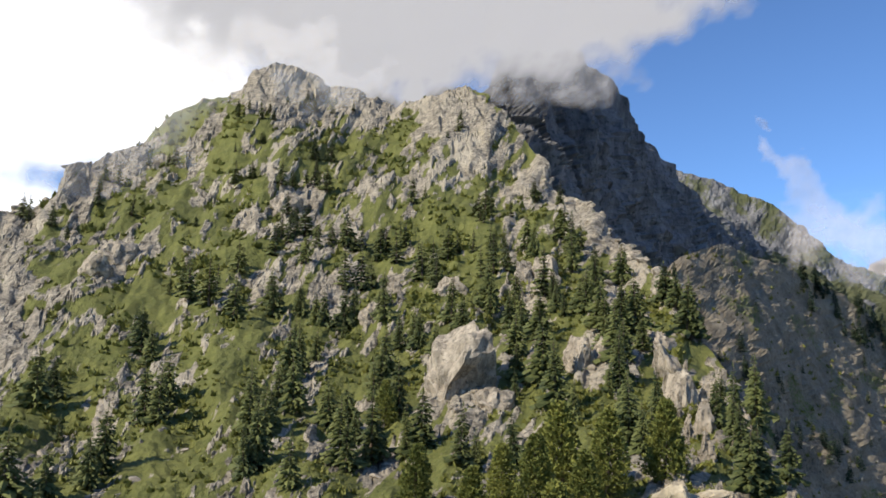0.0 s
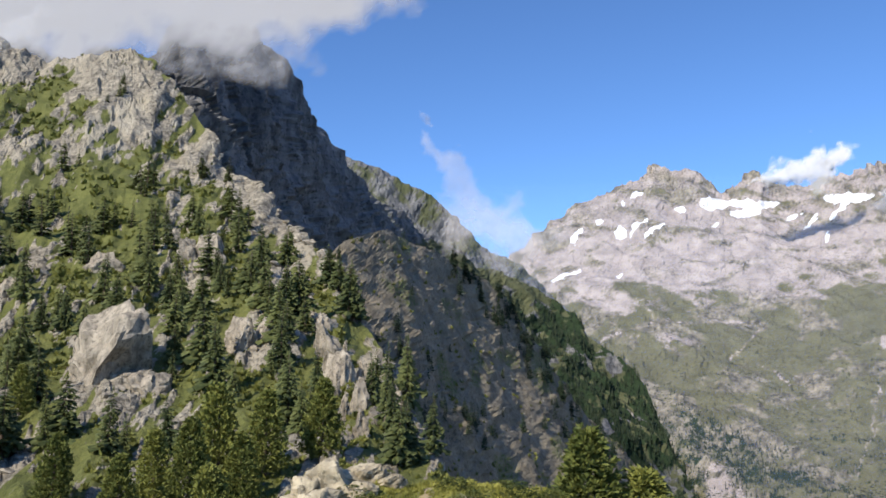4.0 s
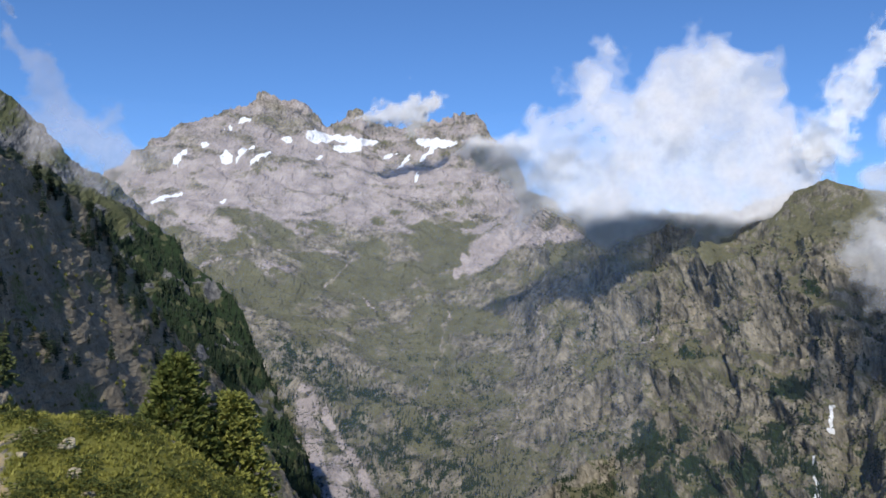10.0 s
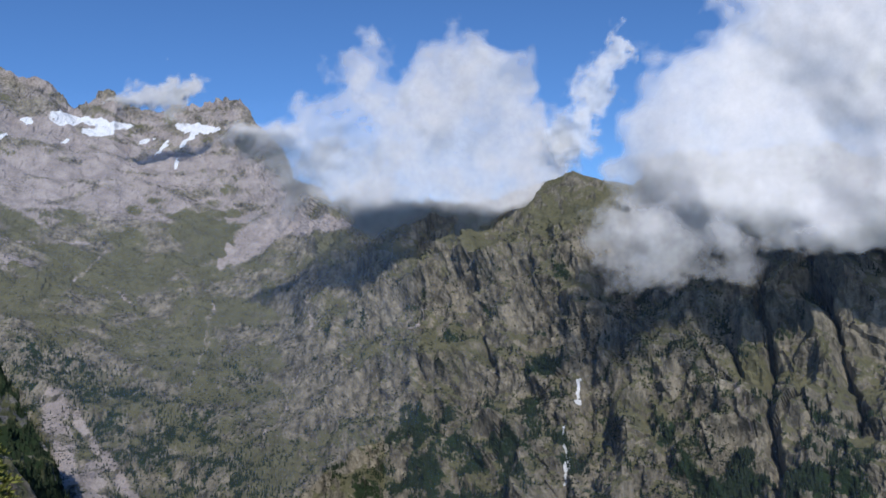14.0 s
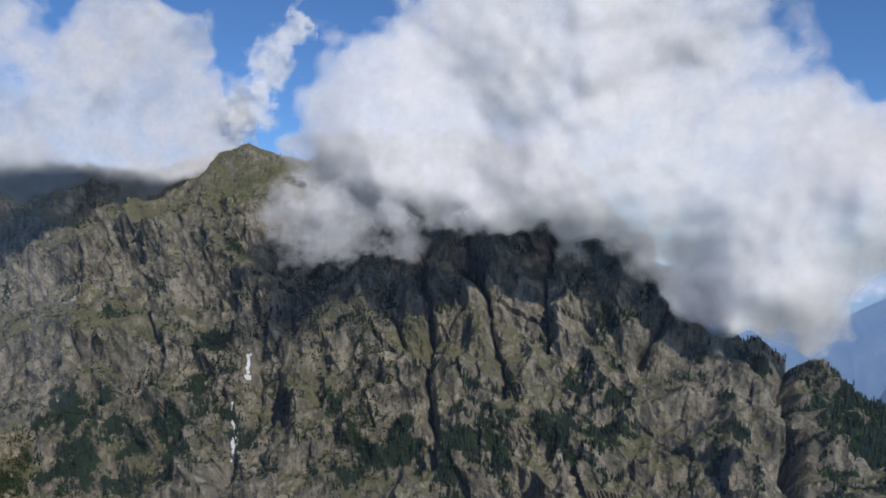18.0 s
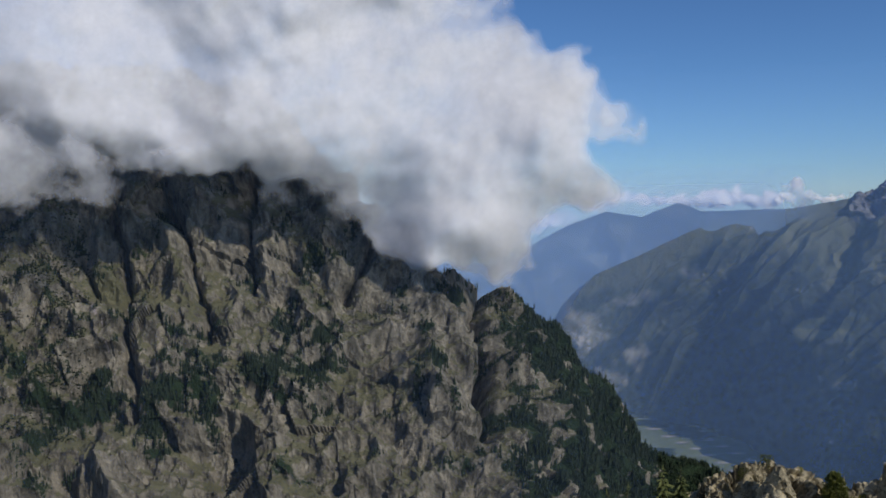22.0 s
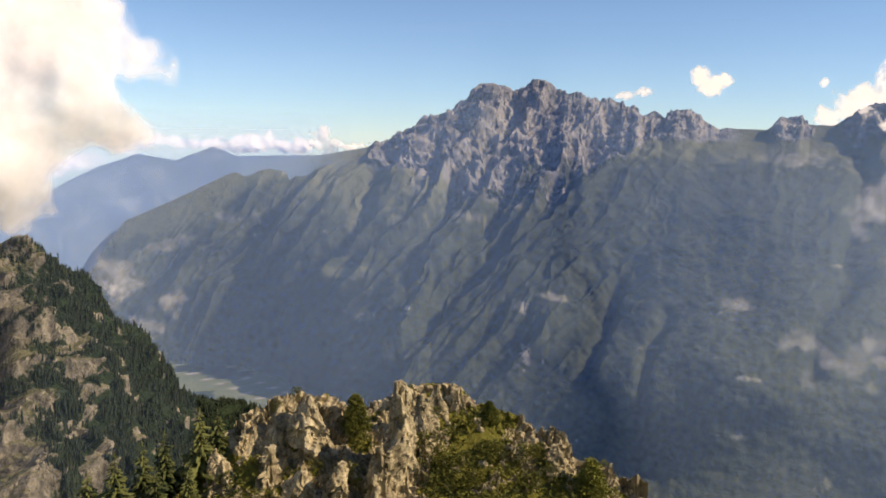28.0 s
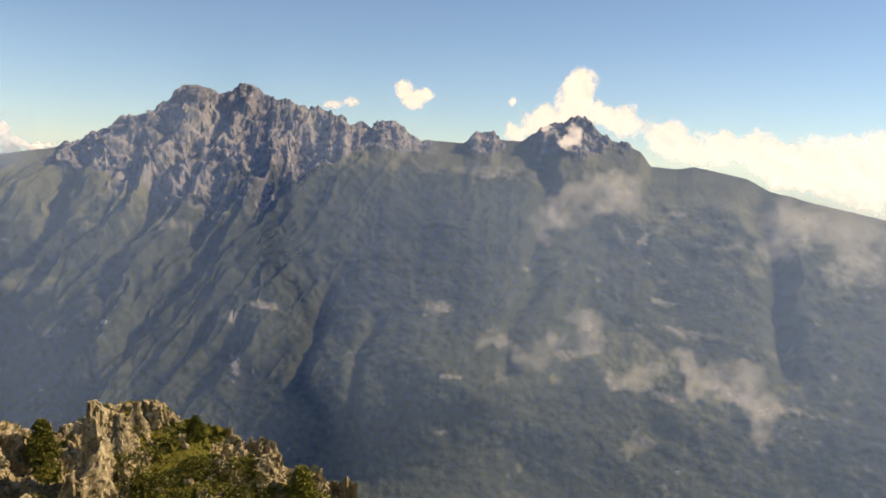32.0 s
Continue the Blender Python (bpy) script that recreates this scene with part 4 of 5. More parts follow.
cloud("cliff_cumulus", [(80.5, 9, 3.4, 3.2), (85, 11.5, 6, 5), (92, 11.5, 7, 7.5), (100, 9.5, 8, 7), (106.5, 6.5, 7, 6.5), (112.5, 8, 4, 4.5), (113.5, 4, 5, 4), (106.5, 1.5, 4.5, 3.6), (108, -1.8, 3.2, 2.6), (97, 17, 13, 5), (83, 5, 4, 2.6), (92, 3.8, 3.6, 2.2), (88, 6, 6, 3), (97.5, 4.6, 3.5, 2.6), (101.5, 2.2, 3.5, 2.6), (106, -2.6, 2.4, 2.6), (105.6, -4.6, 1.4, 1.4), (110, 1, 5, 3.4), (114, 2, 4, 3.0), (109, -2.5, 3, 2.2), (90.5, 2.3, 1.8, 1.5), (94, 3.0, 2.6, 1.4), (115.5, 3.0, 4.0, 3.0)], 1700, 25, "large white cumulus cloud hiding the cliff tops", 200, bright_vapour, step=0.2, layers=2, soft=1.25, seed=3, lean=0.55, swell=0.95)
# the big cloud's shadow on this wisp is put into its grey tint
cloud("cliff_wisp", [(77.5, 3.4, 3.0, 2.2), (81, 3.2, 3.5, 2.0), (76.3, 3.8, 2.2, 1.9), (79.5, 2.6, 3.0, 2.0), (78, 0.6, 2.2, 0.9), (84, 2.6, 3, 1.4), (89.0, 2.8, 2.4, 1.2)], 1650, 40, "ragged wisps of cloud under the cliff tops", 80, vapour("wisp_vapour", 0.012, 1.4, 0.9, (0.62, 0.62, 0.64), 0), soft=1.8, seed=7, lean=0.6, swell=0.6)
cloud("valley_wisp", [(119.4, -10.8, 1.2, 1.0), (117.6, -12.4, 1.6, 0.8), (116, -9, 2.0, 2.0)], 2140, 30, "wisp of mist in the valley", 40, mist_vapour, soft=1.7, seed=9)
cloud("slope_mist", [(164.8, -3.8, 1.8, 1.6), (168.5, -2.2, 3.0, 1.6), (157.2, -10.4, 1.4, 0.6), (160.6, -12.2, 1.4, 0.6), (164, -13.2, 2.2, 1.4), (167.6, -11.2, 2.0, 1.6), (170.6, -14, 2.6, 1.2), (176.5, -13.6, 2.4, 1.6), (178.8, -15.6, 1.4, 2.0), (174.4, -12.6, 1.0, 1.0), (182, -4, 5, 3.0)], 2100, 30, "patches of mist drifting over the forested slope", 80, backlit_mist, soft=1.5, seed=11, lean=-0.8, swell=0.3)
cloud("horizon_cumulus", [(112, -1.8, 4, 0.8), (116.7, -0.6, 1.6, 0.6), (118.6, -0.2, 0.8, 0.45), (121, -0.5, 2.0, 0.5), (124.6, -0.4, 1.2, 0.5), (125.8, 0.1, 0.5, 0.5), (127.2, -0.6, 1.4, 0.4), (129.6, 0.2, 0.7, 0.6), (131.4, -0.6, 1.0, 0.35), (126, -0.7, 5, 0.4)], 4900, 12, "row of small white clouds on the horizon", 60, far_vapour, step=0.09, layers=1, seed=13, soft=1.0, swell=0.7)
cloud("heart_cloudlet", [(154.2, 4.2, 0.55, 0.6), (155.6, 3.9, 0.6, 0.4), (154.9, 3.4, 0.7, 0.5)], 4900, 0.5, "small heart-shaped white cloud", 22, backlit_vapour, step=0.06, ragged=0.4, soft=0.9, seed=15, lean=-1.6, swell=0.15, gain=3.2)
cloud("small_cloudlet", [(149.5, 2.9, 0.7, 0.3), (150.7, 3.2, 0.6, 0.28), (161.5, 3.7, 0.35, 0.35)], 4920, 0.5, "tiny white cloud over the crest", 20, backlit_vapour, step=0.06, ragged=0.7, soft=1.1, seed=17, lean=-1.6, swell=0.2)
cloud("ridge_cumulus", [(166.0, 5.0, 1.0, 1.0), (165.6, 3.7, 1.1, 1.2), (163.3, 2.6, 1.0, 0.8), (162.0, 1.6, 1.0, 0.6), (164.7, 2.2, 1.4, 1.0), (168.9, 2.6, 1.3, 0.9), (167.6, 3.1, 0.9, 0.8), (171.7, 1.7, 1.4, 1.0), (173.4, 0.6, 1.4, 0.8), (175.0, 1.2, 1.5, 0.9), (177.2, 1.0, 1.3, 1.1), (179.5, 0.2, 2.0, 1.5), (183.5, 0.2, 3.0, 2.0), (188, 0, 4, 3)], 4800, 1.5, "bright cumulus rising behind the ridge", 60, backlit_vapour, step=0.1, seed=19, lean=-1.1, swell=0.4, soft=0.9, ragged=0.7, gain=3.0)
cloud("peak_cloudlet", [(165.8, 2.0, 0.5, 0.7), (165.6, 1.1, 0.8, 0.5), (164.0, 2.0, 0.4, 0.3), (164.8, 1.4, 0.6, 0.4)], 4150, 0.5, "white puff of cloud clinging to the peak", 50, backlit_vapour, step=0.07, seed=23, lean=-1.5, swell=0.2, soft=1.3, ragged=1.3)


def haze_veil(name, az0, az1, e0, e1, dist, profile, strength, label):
    """Haze put into a thin blue-tinted sheet, between the lookout and a far slope."""
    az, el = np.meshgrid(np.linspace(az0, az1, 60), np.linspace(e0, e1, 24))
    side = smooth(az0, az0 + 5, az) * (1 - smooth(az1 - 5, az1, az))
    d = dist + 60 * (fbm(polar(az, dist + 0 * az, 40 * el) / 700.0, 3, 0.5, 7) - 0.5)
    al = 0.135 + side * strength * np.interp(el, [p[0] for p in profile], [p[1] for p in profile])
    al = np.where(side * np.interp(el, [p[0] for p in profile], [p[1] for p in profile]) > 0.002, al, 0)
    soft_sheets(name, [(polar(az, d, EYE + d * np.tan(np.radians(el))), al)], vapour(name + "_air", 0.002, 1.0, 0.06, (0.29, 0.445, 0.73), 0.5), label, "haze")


haze_veil("valley_haze", 100, 215, -27, 9, 2210, [(-27, 0.6), (-14, 0.9), (-4, 1.0), (2, 0.85), (5, 0.4), (8, 0)], 0.21, "blue sheet for the haze in the main valley")
haze_veil("hills_haze", 96, 132, -16, 3, 4300, [(-16, 0.9), (-4, 1.0), (0, 0.8), (2, 0)], 0.4, "pale blue sheet for the haze before the distant hills")
# added to tint the cliffs' black shade blue
haze_veil("cliff_haze", 60, 122, -24, 12, 1130, [(-24, 0.6), (-4, 1.0), (4, 0.8), (9, 0)], 0.006, "faint blue sheet before the cliffs, tinting their shade")
haze_veil("side_valley_haze", 24, 64, -16, 14, 2050, [(-16, 0.5), (-4, 0.8), (4, 1.0), (9, 0.7), (13, 0)], 0.035, "faint blue sheet for the haze in the side valley")

# ---- vegetation and rocks: materials ----
def foliage_material(name, dark, light, scale):
    m, n, l, p = nodes_of(name)
    where = n.new("ShaderNodeNewGeometry").outputs["Position"]
    info = n.new("ShaderNodeObjectInfo").outputs["Random"]
    v = noise_node(n, l, where, scale, 4.0, 0.7)
    v = math_node(n, l, "ADD", math_node(n, l, "MULTIPLY", math_node(n, l, "SUBTRACT", v, 0.5), 2.2), math_node(n, l, "ADD", math_node(n, l, "MULTIPLY", info, 0.5), 0.2), True)
    l.new(mix_node(n, l, v, dark, light), p.inputs["Base Color"])
    p.inputs["Roughness"].default_value = 0.7
    p.inputs["Specular IOR Level"].default_value = 0.25
    return m


spruce_green = foliage_material("spruce_needles", (0.028, 0.042, 0.014), (0.15, 0.165, 0.05), 0.9)
pine_green = foliage_material("pine_needles", (0.06, 0.08, 0.018), (0.26, 0.265, 0.062), 1.6)
shrub_green = foliage_material("shrub_leaves", (0.05, 0.066, 0.015), (0.24, 0.235, 0.055), 2.0)
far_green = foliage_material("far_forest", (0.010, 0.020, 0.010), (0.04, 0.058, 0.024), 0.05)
bark, bn, bl, bp = nodes_of("bark")
bl.new(mix_node(bn, bl, noise_node(bn, bl, stretch(bn, bl, bn.new("ShaderNodeNewGeometry").outputs["Position"], (1, 1, 0.2)), 9.0), (0.05, 0.035, 0.025), (0.16, 0.12, 0.09)), bp.inputs["Base Color"])
bp.inputs["Roughness"].default_value = 0.95
tan_rock = terrain_material("tan_rock", 0.3, rock=((0.14, 0.117, 0.072), (0.64, 0.55, 0.36)), relief=1.3, bare=True)
grey_rock = terrain_material("pale_grey_rock", 0.5, rock=((0.13, 0.113, 0.086), (0.44, 0.385, 0.30)), relief=1.0, bare=True)


def mesh_of(name, verts, faces, material, smooth_faces=False):
    me = bpy.data.meshes.new(name)
    me.from_pydata([tuple(v) for v in verts], [], faces)
    me.materials.append(material)
    if smooth_faces:
        me.polygons.foreach_set("use_smooth", np.ones(len(me.polygons), dtype=bool))
    return me


def part(name, me, parent, label=""):
    ob = new(name, me)
    ob.parent = parent
    return tagged(ob, label)


def trunk_mesh(height, radius, rand, sides=6, rings=5):
    v, f = [], []
    lean = (rand.uniform(-0.02, 0.02), rand.uniform(-0.02, 0.02))
    for k in range(rings):
        h = k / (rings - 1)
        r = radius * (1 - 0.93 * h) * (1.35 if k == 0 else 1)
        for i in range(sides):
            a = 2 * math.pi * i / sides
            v.append((r * math.cos(a) + lean[0] * h * height, r * math.sin(a) + lean[1] * h * height, h * height - (0.5 if k == 0 else 0)))
    for k in range(rings - 1):
        for i in range(sides):
            j = (i + 1) % sides
            f.append((k * sides + i, k * sides + j, (k + 1) * sides + j, (k + 1) * sides + i))
    return mesh_of("trunk", v, f, bark)


def spruce_crown(height, width, rand, tiers=17, arms=8, slim=1.0):
    """Whorls of drooping boughs, each a bent kite with hanging twigs."""
    v, f = [], []
    for t in range(tiers):
        h = 0.10 + 0.88 * (t / tiers) ** 0.92
        reach = width * 0.5 * (1 - h) ** 0.85 * rand.uniform(0.6, 1.2) + 0.10
        for a in range(arms if h < 0.8 else 5):
            if rand.random() < 0.12:
                continue
            ang = 2 * math.pi * (a + rand.random() * 0.7) / arms + t * 0.9
            r = reach * rand.uniform(0.65, 1.15)
            z = h * height + rand.uniform(-0.15, 0.15)
            c, s = math.cos(ang), math.sin(ang)
            drop = r * rand.uniform(0.12, 0.42)
            half = r * rand.uniform(0.22, 0.36) * slim

            def at(along, across, up):
                return (c * along - s * across, s * along + c * across, z + up)
            b = len(v)
            v += [at(0, 0, 0.06 * r), at(0.5 * r, half, -0.35 * drop), at(r, 0, -drop + 0.08 * r), at(0.5 * r, -half, -0.35 * drop), at(0.55 * r, 0, 0.03 * r),
                  at(0.45 * r, half * 0.5, -0.35 * drop - 0.28 * r), at(0.75 * r, -half * 0.5, -0.6 * drop - 0.25 * r), at(0.9 * r, half * 0.5, -drop - 0.12 * r)]
            f += [(b, b + 1, b + 4), (b + 1, b + 2, b + 4), (b + 2, b + 3, b + 4), (b + 3, b, b + 4), (b, b + 5, b + 4), (b + 4, b + 6, b + 2), (b + 1, b + 7, b + 2)]
    b = len(v)
    v += [(0.12, 0, 0.93 * height), (-0.06, 0.1, 0.93 * height), (-0.06, -0.1, 0.93 * height), (0, 0, 1.02 * height)]
    f += [(b, b + 1, b + 3), (b + 1, b + 2, b + 3), (b + 2, b, b + 3)]
    return mesh_of("crown", v, f, spruce_green)


def tuft(v, f, centre, out, size, rand, blades=9):
    """A brush of needles that points outwards and up."""
    for _ in range(blades):
        d = Vector((rand.gauss(0, 1), rand.gauss(0, 1), rand.gauss(0, 1))).normalized() * 0.75 + Vector(out) * 0.8 + Vector((0, 0, 0.35))
        d = d.normalized() * size * rand.uniform(0.6, 1.2)
        w = d.cross(Vector((rand.gauss(0, 1), rand.gauss(0, 1), rand.gauss(0, 1)))).normalized() * size * 0.19
        b = len(v)
        p = Vector(centre)
        v += [tuple(p - w * 0.4), tuple(p + d * 0.6 + w), tuple(p + d), tuple(p + d * 0.6 - w)]
        f += [(b, b + 1, b + 2, b + 3)]


def pine_crown(height, width, rand, boughs=90, lean_top=0.55):
    """A dense stone pine: boughs that turn up at their ends, each with brushes of needles."""
    v, f = [], []
    for k in range(boughs):
        h = 0.06 + 0.92 * ((k + rand.random()) / boughs) ** 0.95
        girth = width * 0.5 * min(1.0, 0.62 + h * 2.0) * max(1 - h, 0.0) ** lean_top * rand.uniform(0.72, 1.08) + 0.15
        ang = k * 2.39996 + rand.uniform(-0.3, 0.3)
        c, s = math.cos(ang), math.sin(ang)
        n = 4 + int(7 * girth / (width * 0.5))
        for i in range(n):
            along = girth * (0.30 + 0.70 * (i + rand.random() * 0.6) / n)
            side = rand.gauss(0, 0.16) * girth
            z = h * height + 0.28 * along * (along / girth) - 0.12 * along + rand.gauss(0, 0.12)
            tuft(v, f, (c * along - s * side, s * along + c * side, z), (c * 0.8, s * 0.8, 0.3), 0.37 * width / 5.0, rand, 8)
    for _ in range(6):
        tuft(v, f, (rand.gauss(0, 0.1), rand.gauss(0, 0.1), height * rand.uniform(0.93, 1.0)), (0, 0, 1), 0.3, rand, 8)
    return mesh_of("crown", v, f, pine_green)


def shrub_mesh(width, height, rand, brushes=120, leaves=None):
    v, f = [], []
    for _ in range(brushes):
        a, u = rand.random() * 2 * math.pi, rand.random() ** 0.6
        lift = rand.random()
        r = width * 0.5 * u * math.sqrt(max(1 - lift * lift * 0.8, 0.05)) * rand.uniform(0.7, 1.1)
        tuft(v, f, (r * math.cos(a), r * math.sin(a), height * lift * 0.85), (math.cos(a) * u, math.sin(a) * u, 0.5), 0.15 * width / 2.0, rand, 7)
    return mesh_of("shrub", v, f, leaves or shrub_green)


def rock_mesh(name, rand, material, cuts=13, rough=0.05, fine=3):
    """An angular block about 2 across: a ball cut by planes, with broken faces."""
    bm = bmesh.new()
    bmesh.ops.create_icosphere(bm, subdivisions=fine, radius=1.25)
    planes = []
    for _ in range(cuts):
        planes.append((Vector((rand.gauss(0, 1), rand.gauss(0, 1), rand.gauss(0, 0.8))).normalized(), rand.uniform(0.52, 0.92)))
    for vert in bm.verts:
        for n, d in planes:
            over = vert.co.dot(n) - d
            if over > 0:
                vert.co -= n * over
        vert.co += vert.normal * rough * (2 * noise.noise(vert.co * 2.5 + Vector((7.0 * cuts, rand.random() * 0.02, 0))) + noise.noise(vert.co * 6.0) + 0.6 * noise.noise(vert.co * 13.0))
    me = bpy.data.meshes.new(name)
    bm.to_mesh(me)
    bm.free()
    me.materials.append(material)
    return me


# ---- trees ----
rand = random.Random(11)


def tree(name, trunk, crown, label, category, group):
    root = new(name)
    root.empty_display_size = 0.5
    part("trunk", trunk, root)
    part("crown", crown, root)
    return tagged(root, label, category, group)


SPRUCES, NEAR_SPRUCES = [], []
for k in range(6):
    tall = 10.0
    SPRUCES.append(tree("spruce_tree", trunk_mesh(tall * 0.97, 0.17, rand), spruce_crown(tall, (3.6, 4.4, 3.2, 4.8, 4.0, 5.2)[k], rand, (13, 12, 14, 12, 13, 12)[k], 7), "dark green spruce on the rocky mountainside", "conifer tree", "spruces on the slopes"))
for k in range(6):
    NEAR_SPRUCES.append(tree("spruce_tree", trunk_mesh(tall * 0.97, 0.17, rand), spruce_crown(tall, (4.2, 5.0, 3.8, 5.4, 4.6, 5.8)[k], rand, 21, 9, 0.66), "dark green spruce on the rocky mountainside", "conifer tree", "spruces on the slopes"))
PINES = []
for k in range(3):
    PINES.append(tree("stone_pine", trunk_mesh(7.8, 0.22, rand), pine_crown(8.0, (5.0, 4.6, 5.4)[k], rand, (170, 165, 160)[k], (0.6, 0.55, 0.66)[k]), "bushy bright green stone pine on the grassy edge", "pine tree", "stone pines near the lookout"))
used_tree = set()


def plant(kinds, at, size, fat=1.0):
    src = rand.choice(kinds)
    m = pose(float(at[0]), float(at[1]), float(at[2]) - 0.25, rand.uniform(-3, 3), rand.uniform(-3, 3), rand.uniform(0, 360)) @ Matrix.Diagonal((size * fat, size * fat, size, 1))
    if src not in used_tree:
        used_tree.add(src)
        src.matrix_basis = m
        return src
    ob = copy_thing(src, Matrix())
    ob.matrix_basis = m
    return ob


UPPER = [(-12.2, 17.7, 6), (-9.1, 18.5, 5), (-6.8, 19.0, 3), (0.5, 17.4, 4), (-13.4, 13.2, 3), (-12.4, 15.8, 3), (-10.4, 13.7, 4), (-7.4, 15.1, 3), (-8.4, 13.1, 5), (-2.0, 12.4, 2), (-9.5, 11.1, 3), (-8.6, 9.5, 8), (-6.0, 9.8, 6), (-3.2, 9.1, 9),
         (-0.8, 7.1, 6), (3.0, 11.8, 6), (6.8, 13.1, 3), (-16.9, 11.0, 1), (-19.7, 10.4, 1), (-17.2, 5.7, 4), (-15.8, 5.4, 4), (-14.0, 4.9, 2), (-25.0, 9.7, 5), (-21.9, 11.8, 4), (-18.6, 14.0, 3), (5, 9.5, 4), (8, 10, 4), (3.5, 8, 4), (10, 9, 3), (7, 6.6, 4), (1.5, 9, 3), (-5, 7, 4), (-13, 8, 3)]
MIDDLE = [(-8.4, 4.6, 6), (-6.1, 4.2, 4), (-3.5, 4.7, 5), (-1.9, 3.6, 5), (3.8, 4.9, 5), (8.4, 5.7, 7), (5.7, 3.8, 8), (12.5, 7.2, 3), (14.0, 6.1, 3), (11.4, 4.2, 5), (17.1, 4.2, 2), (16.3, 5.7, 2), (-9.4, 1.2, 7), (-19.4, 1.6, 4), (-23.1, -1.0, 3), (-3.3, -0.2, 5),
          (14.6, -1.2, 1), (-11.8, 4.8, 3), (0.0, 2.9, 3), (10, 6, 4), (12.6, 3, 4), (18.8, -2, 2), (20.0, -4, 3), (12, 0, 4), (9, -1, 3), (6, 0.4, 3), (13, -3, 3), (19.6, -2.6, 2), (9, 8.4, 3)]
LOWER = [(-18.0, -2.3, 5), (-21.1, -5.7, 4), (-24.7, -6.9, 4), (-11.3, -2.9, 8), (-11.9, -5.4, 5), (-6.5, -3.9, 4), (-7.5, -2.5, 2), (-4.6, -5.0, 5), (19.2, 0.2, 2), (20.5, -5.2, 3), (-26.0, -3.3, 3), (-10.3, -1.1, 4), (-1.3, -4.6, 3), (3.9, -4.8, 3), (12.7, -3.4, 3)]
SPUR_EDGE = [(24.4, 6.2, 4), (25.8, 5.0, 5), (27.0, 3.0, 5), (28.0, 1.6, 5), (29.2, 0.2, 5), (30.4, -1.6, 5), (31.6, -3.0, 5), (32.8, -4.6, 4), (23.8, 7.6, 4), (25.1, 6.4, 5), (26.3, 5.1, 5), (27.7, 3.5, 6), (28.5, 1.9, 6), (29.8, 0.4, 6), (30.8, -1.1, 6), (31.8, -2.5, 6), (33.1, -3.9, 6), (34.3, -5.0, 5), (35.4, -6.5, 4), (15.3, 7.8, 4), (13.3, 6.8, 4)]
SPUR_FACE = [(20.7, 5.3, 1), (22.0, 0.1, 2), (26.3, -2.5, 2), (19.9, 1.1, 4), (23.0, -2.2, 5), (24.9, -3.3, 4), (26.0, -4.4, 3), (18.9, 2.2, 3), (24.0, 1.6, 1), (27.0, 1.6, 1), (28.2, -3.2, 1), (30.1, -3.2, 2), (20.0, -1.4, 4), (27.8, -0.6, 1), (22.3, -2.7, 4), (24.4, -3.6, 3)]
spur_trees = []
for spots, face, spread_az, spread_el, tall, kinds in ((UPPER, hill, 0.9, 0.35, 1.15, SPRUCES), (MIDDLE, hill, 0.9, 0.5, 1.05, NEAR_SPRUCES), (LOWER, hill, 0.9, 0.5, 0.95, NEAR_SPRUCES), (SPUR_EDGE, spur, 0.35, 0.5, 1.05, SPRUCES), (SPUR_FACE, spur, 0.6, 0.4, 0.85, SPRUCES)):
    for az, el, n in spots:
        for _ in range(n if face is spur or kinds is SPRUCES or az > 2 else (2 * n + 2) // 3):
            at = face.place(az + rand.gauss(0, spread_az), el + rand.gauss(0, spread_el))
            if face is spur:
                spur_trees.append((at, tall * rand.uniform(0.5, 1.2), rand.uniform(0.85, 1.25), rand.choice(kinds), rand.uniform(0, 6.28)))
                continue
            plant(kinds, at, min(tall, 0.0085 * math.hypot(at[0], at[1])) * rand.uniform(0.4, 1.05), rand.uniform(1.05, 1.6))
verts, faces, base = [], [], 0
for at, size, fat, src, turn in spur_trees:
    me = src.children[1].data if src.children[1].name.startswith("crown") else src.children[0].data
    co = np.empty(len(me.vertices) * 3)
    me.vertices.foreach_get("co", co)
    co = co.reshape(-1, 3) * (size * fat, size * fat, size)
    c, k = math.cos(turn), math.sin(turn)
    verts.append(np.stack([co[:, 0] * c - co[:, 1] * k, co[:, 0] * k + co[:, 1] * c, co[:, 2] - 0.25], -1) + at)
    faces += [tuple(base + i for i in f.vertices) for f in me.polygons]
    base += len(co)
# these spruces take the darker far green, for the cloud shade on them
tagged(new("spur_spruces", mesh_of("spur_spruces", np.concatenate(verts), faces, far_green)), "spruces along the edge of the scree spur, shade in their dark green", "conifer trees", kind="stuff")
for az, el, size in ((8.4, -7.4, 1.15), (4.7, -8.2, 0.8), (11.4, -6.4, 0.9), (-1.2, -8.0, 0.8), (14.8, -5.4, 0.9), (6.6, -8.6, 0.9), (10, -8.2, 0.7), (-3.3, -2.2, 0.8), (2.5, -9.5, 0.7)):
    plant(PINES, hill.place(az, el), size)


def ground_at(az, d):
    a = np.array([[float(az)]])
    return polar(float(az), float(d), float(lookout_height(a, np.array([[float(d)]]))[0, 0]))


for az, d, size in ((8.2, 42, 0.74), (-1.2, 44, 0.6), (10.6, 45, 0.5), (4.0, 47, 0.5), (13.6, 47, 0.6), (-4.6, 46, 0.42), (16.8, 46, 0.4)):
    plant(PINES, ground_at(az, d) - np.array((0, 0, 0.3)), size)
plant(PINES, ground_at(32.4, 40) - np.array((0, 0, 1.0)), 0.82, 1.22)
plant(PINES, ground_at(35.5, 41) - np.array((0, 0, 1.4)), 0.86, 1.25)
plant(SPRUCES, ground_at(38.8, 44) - np.array((0, 0, 2.5)), 0.55)

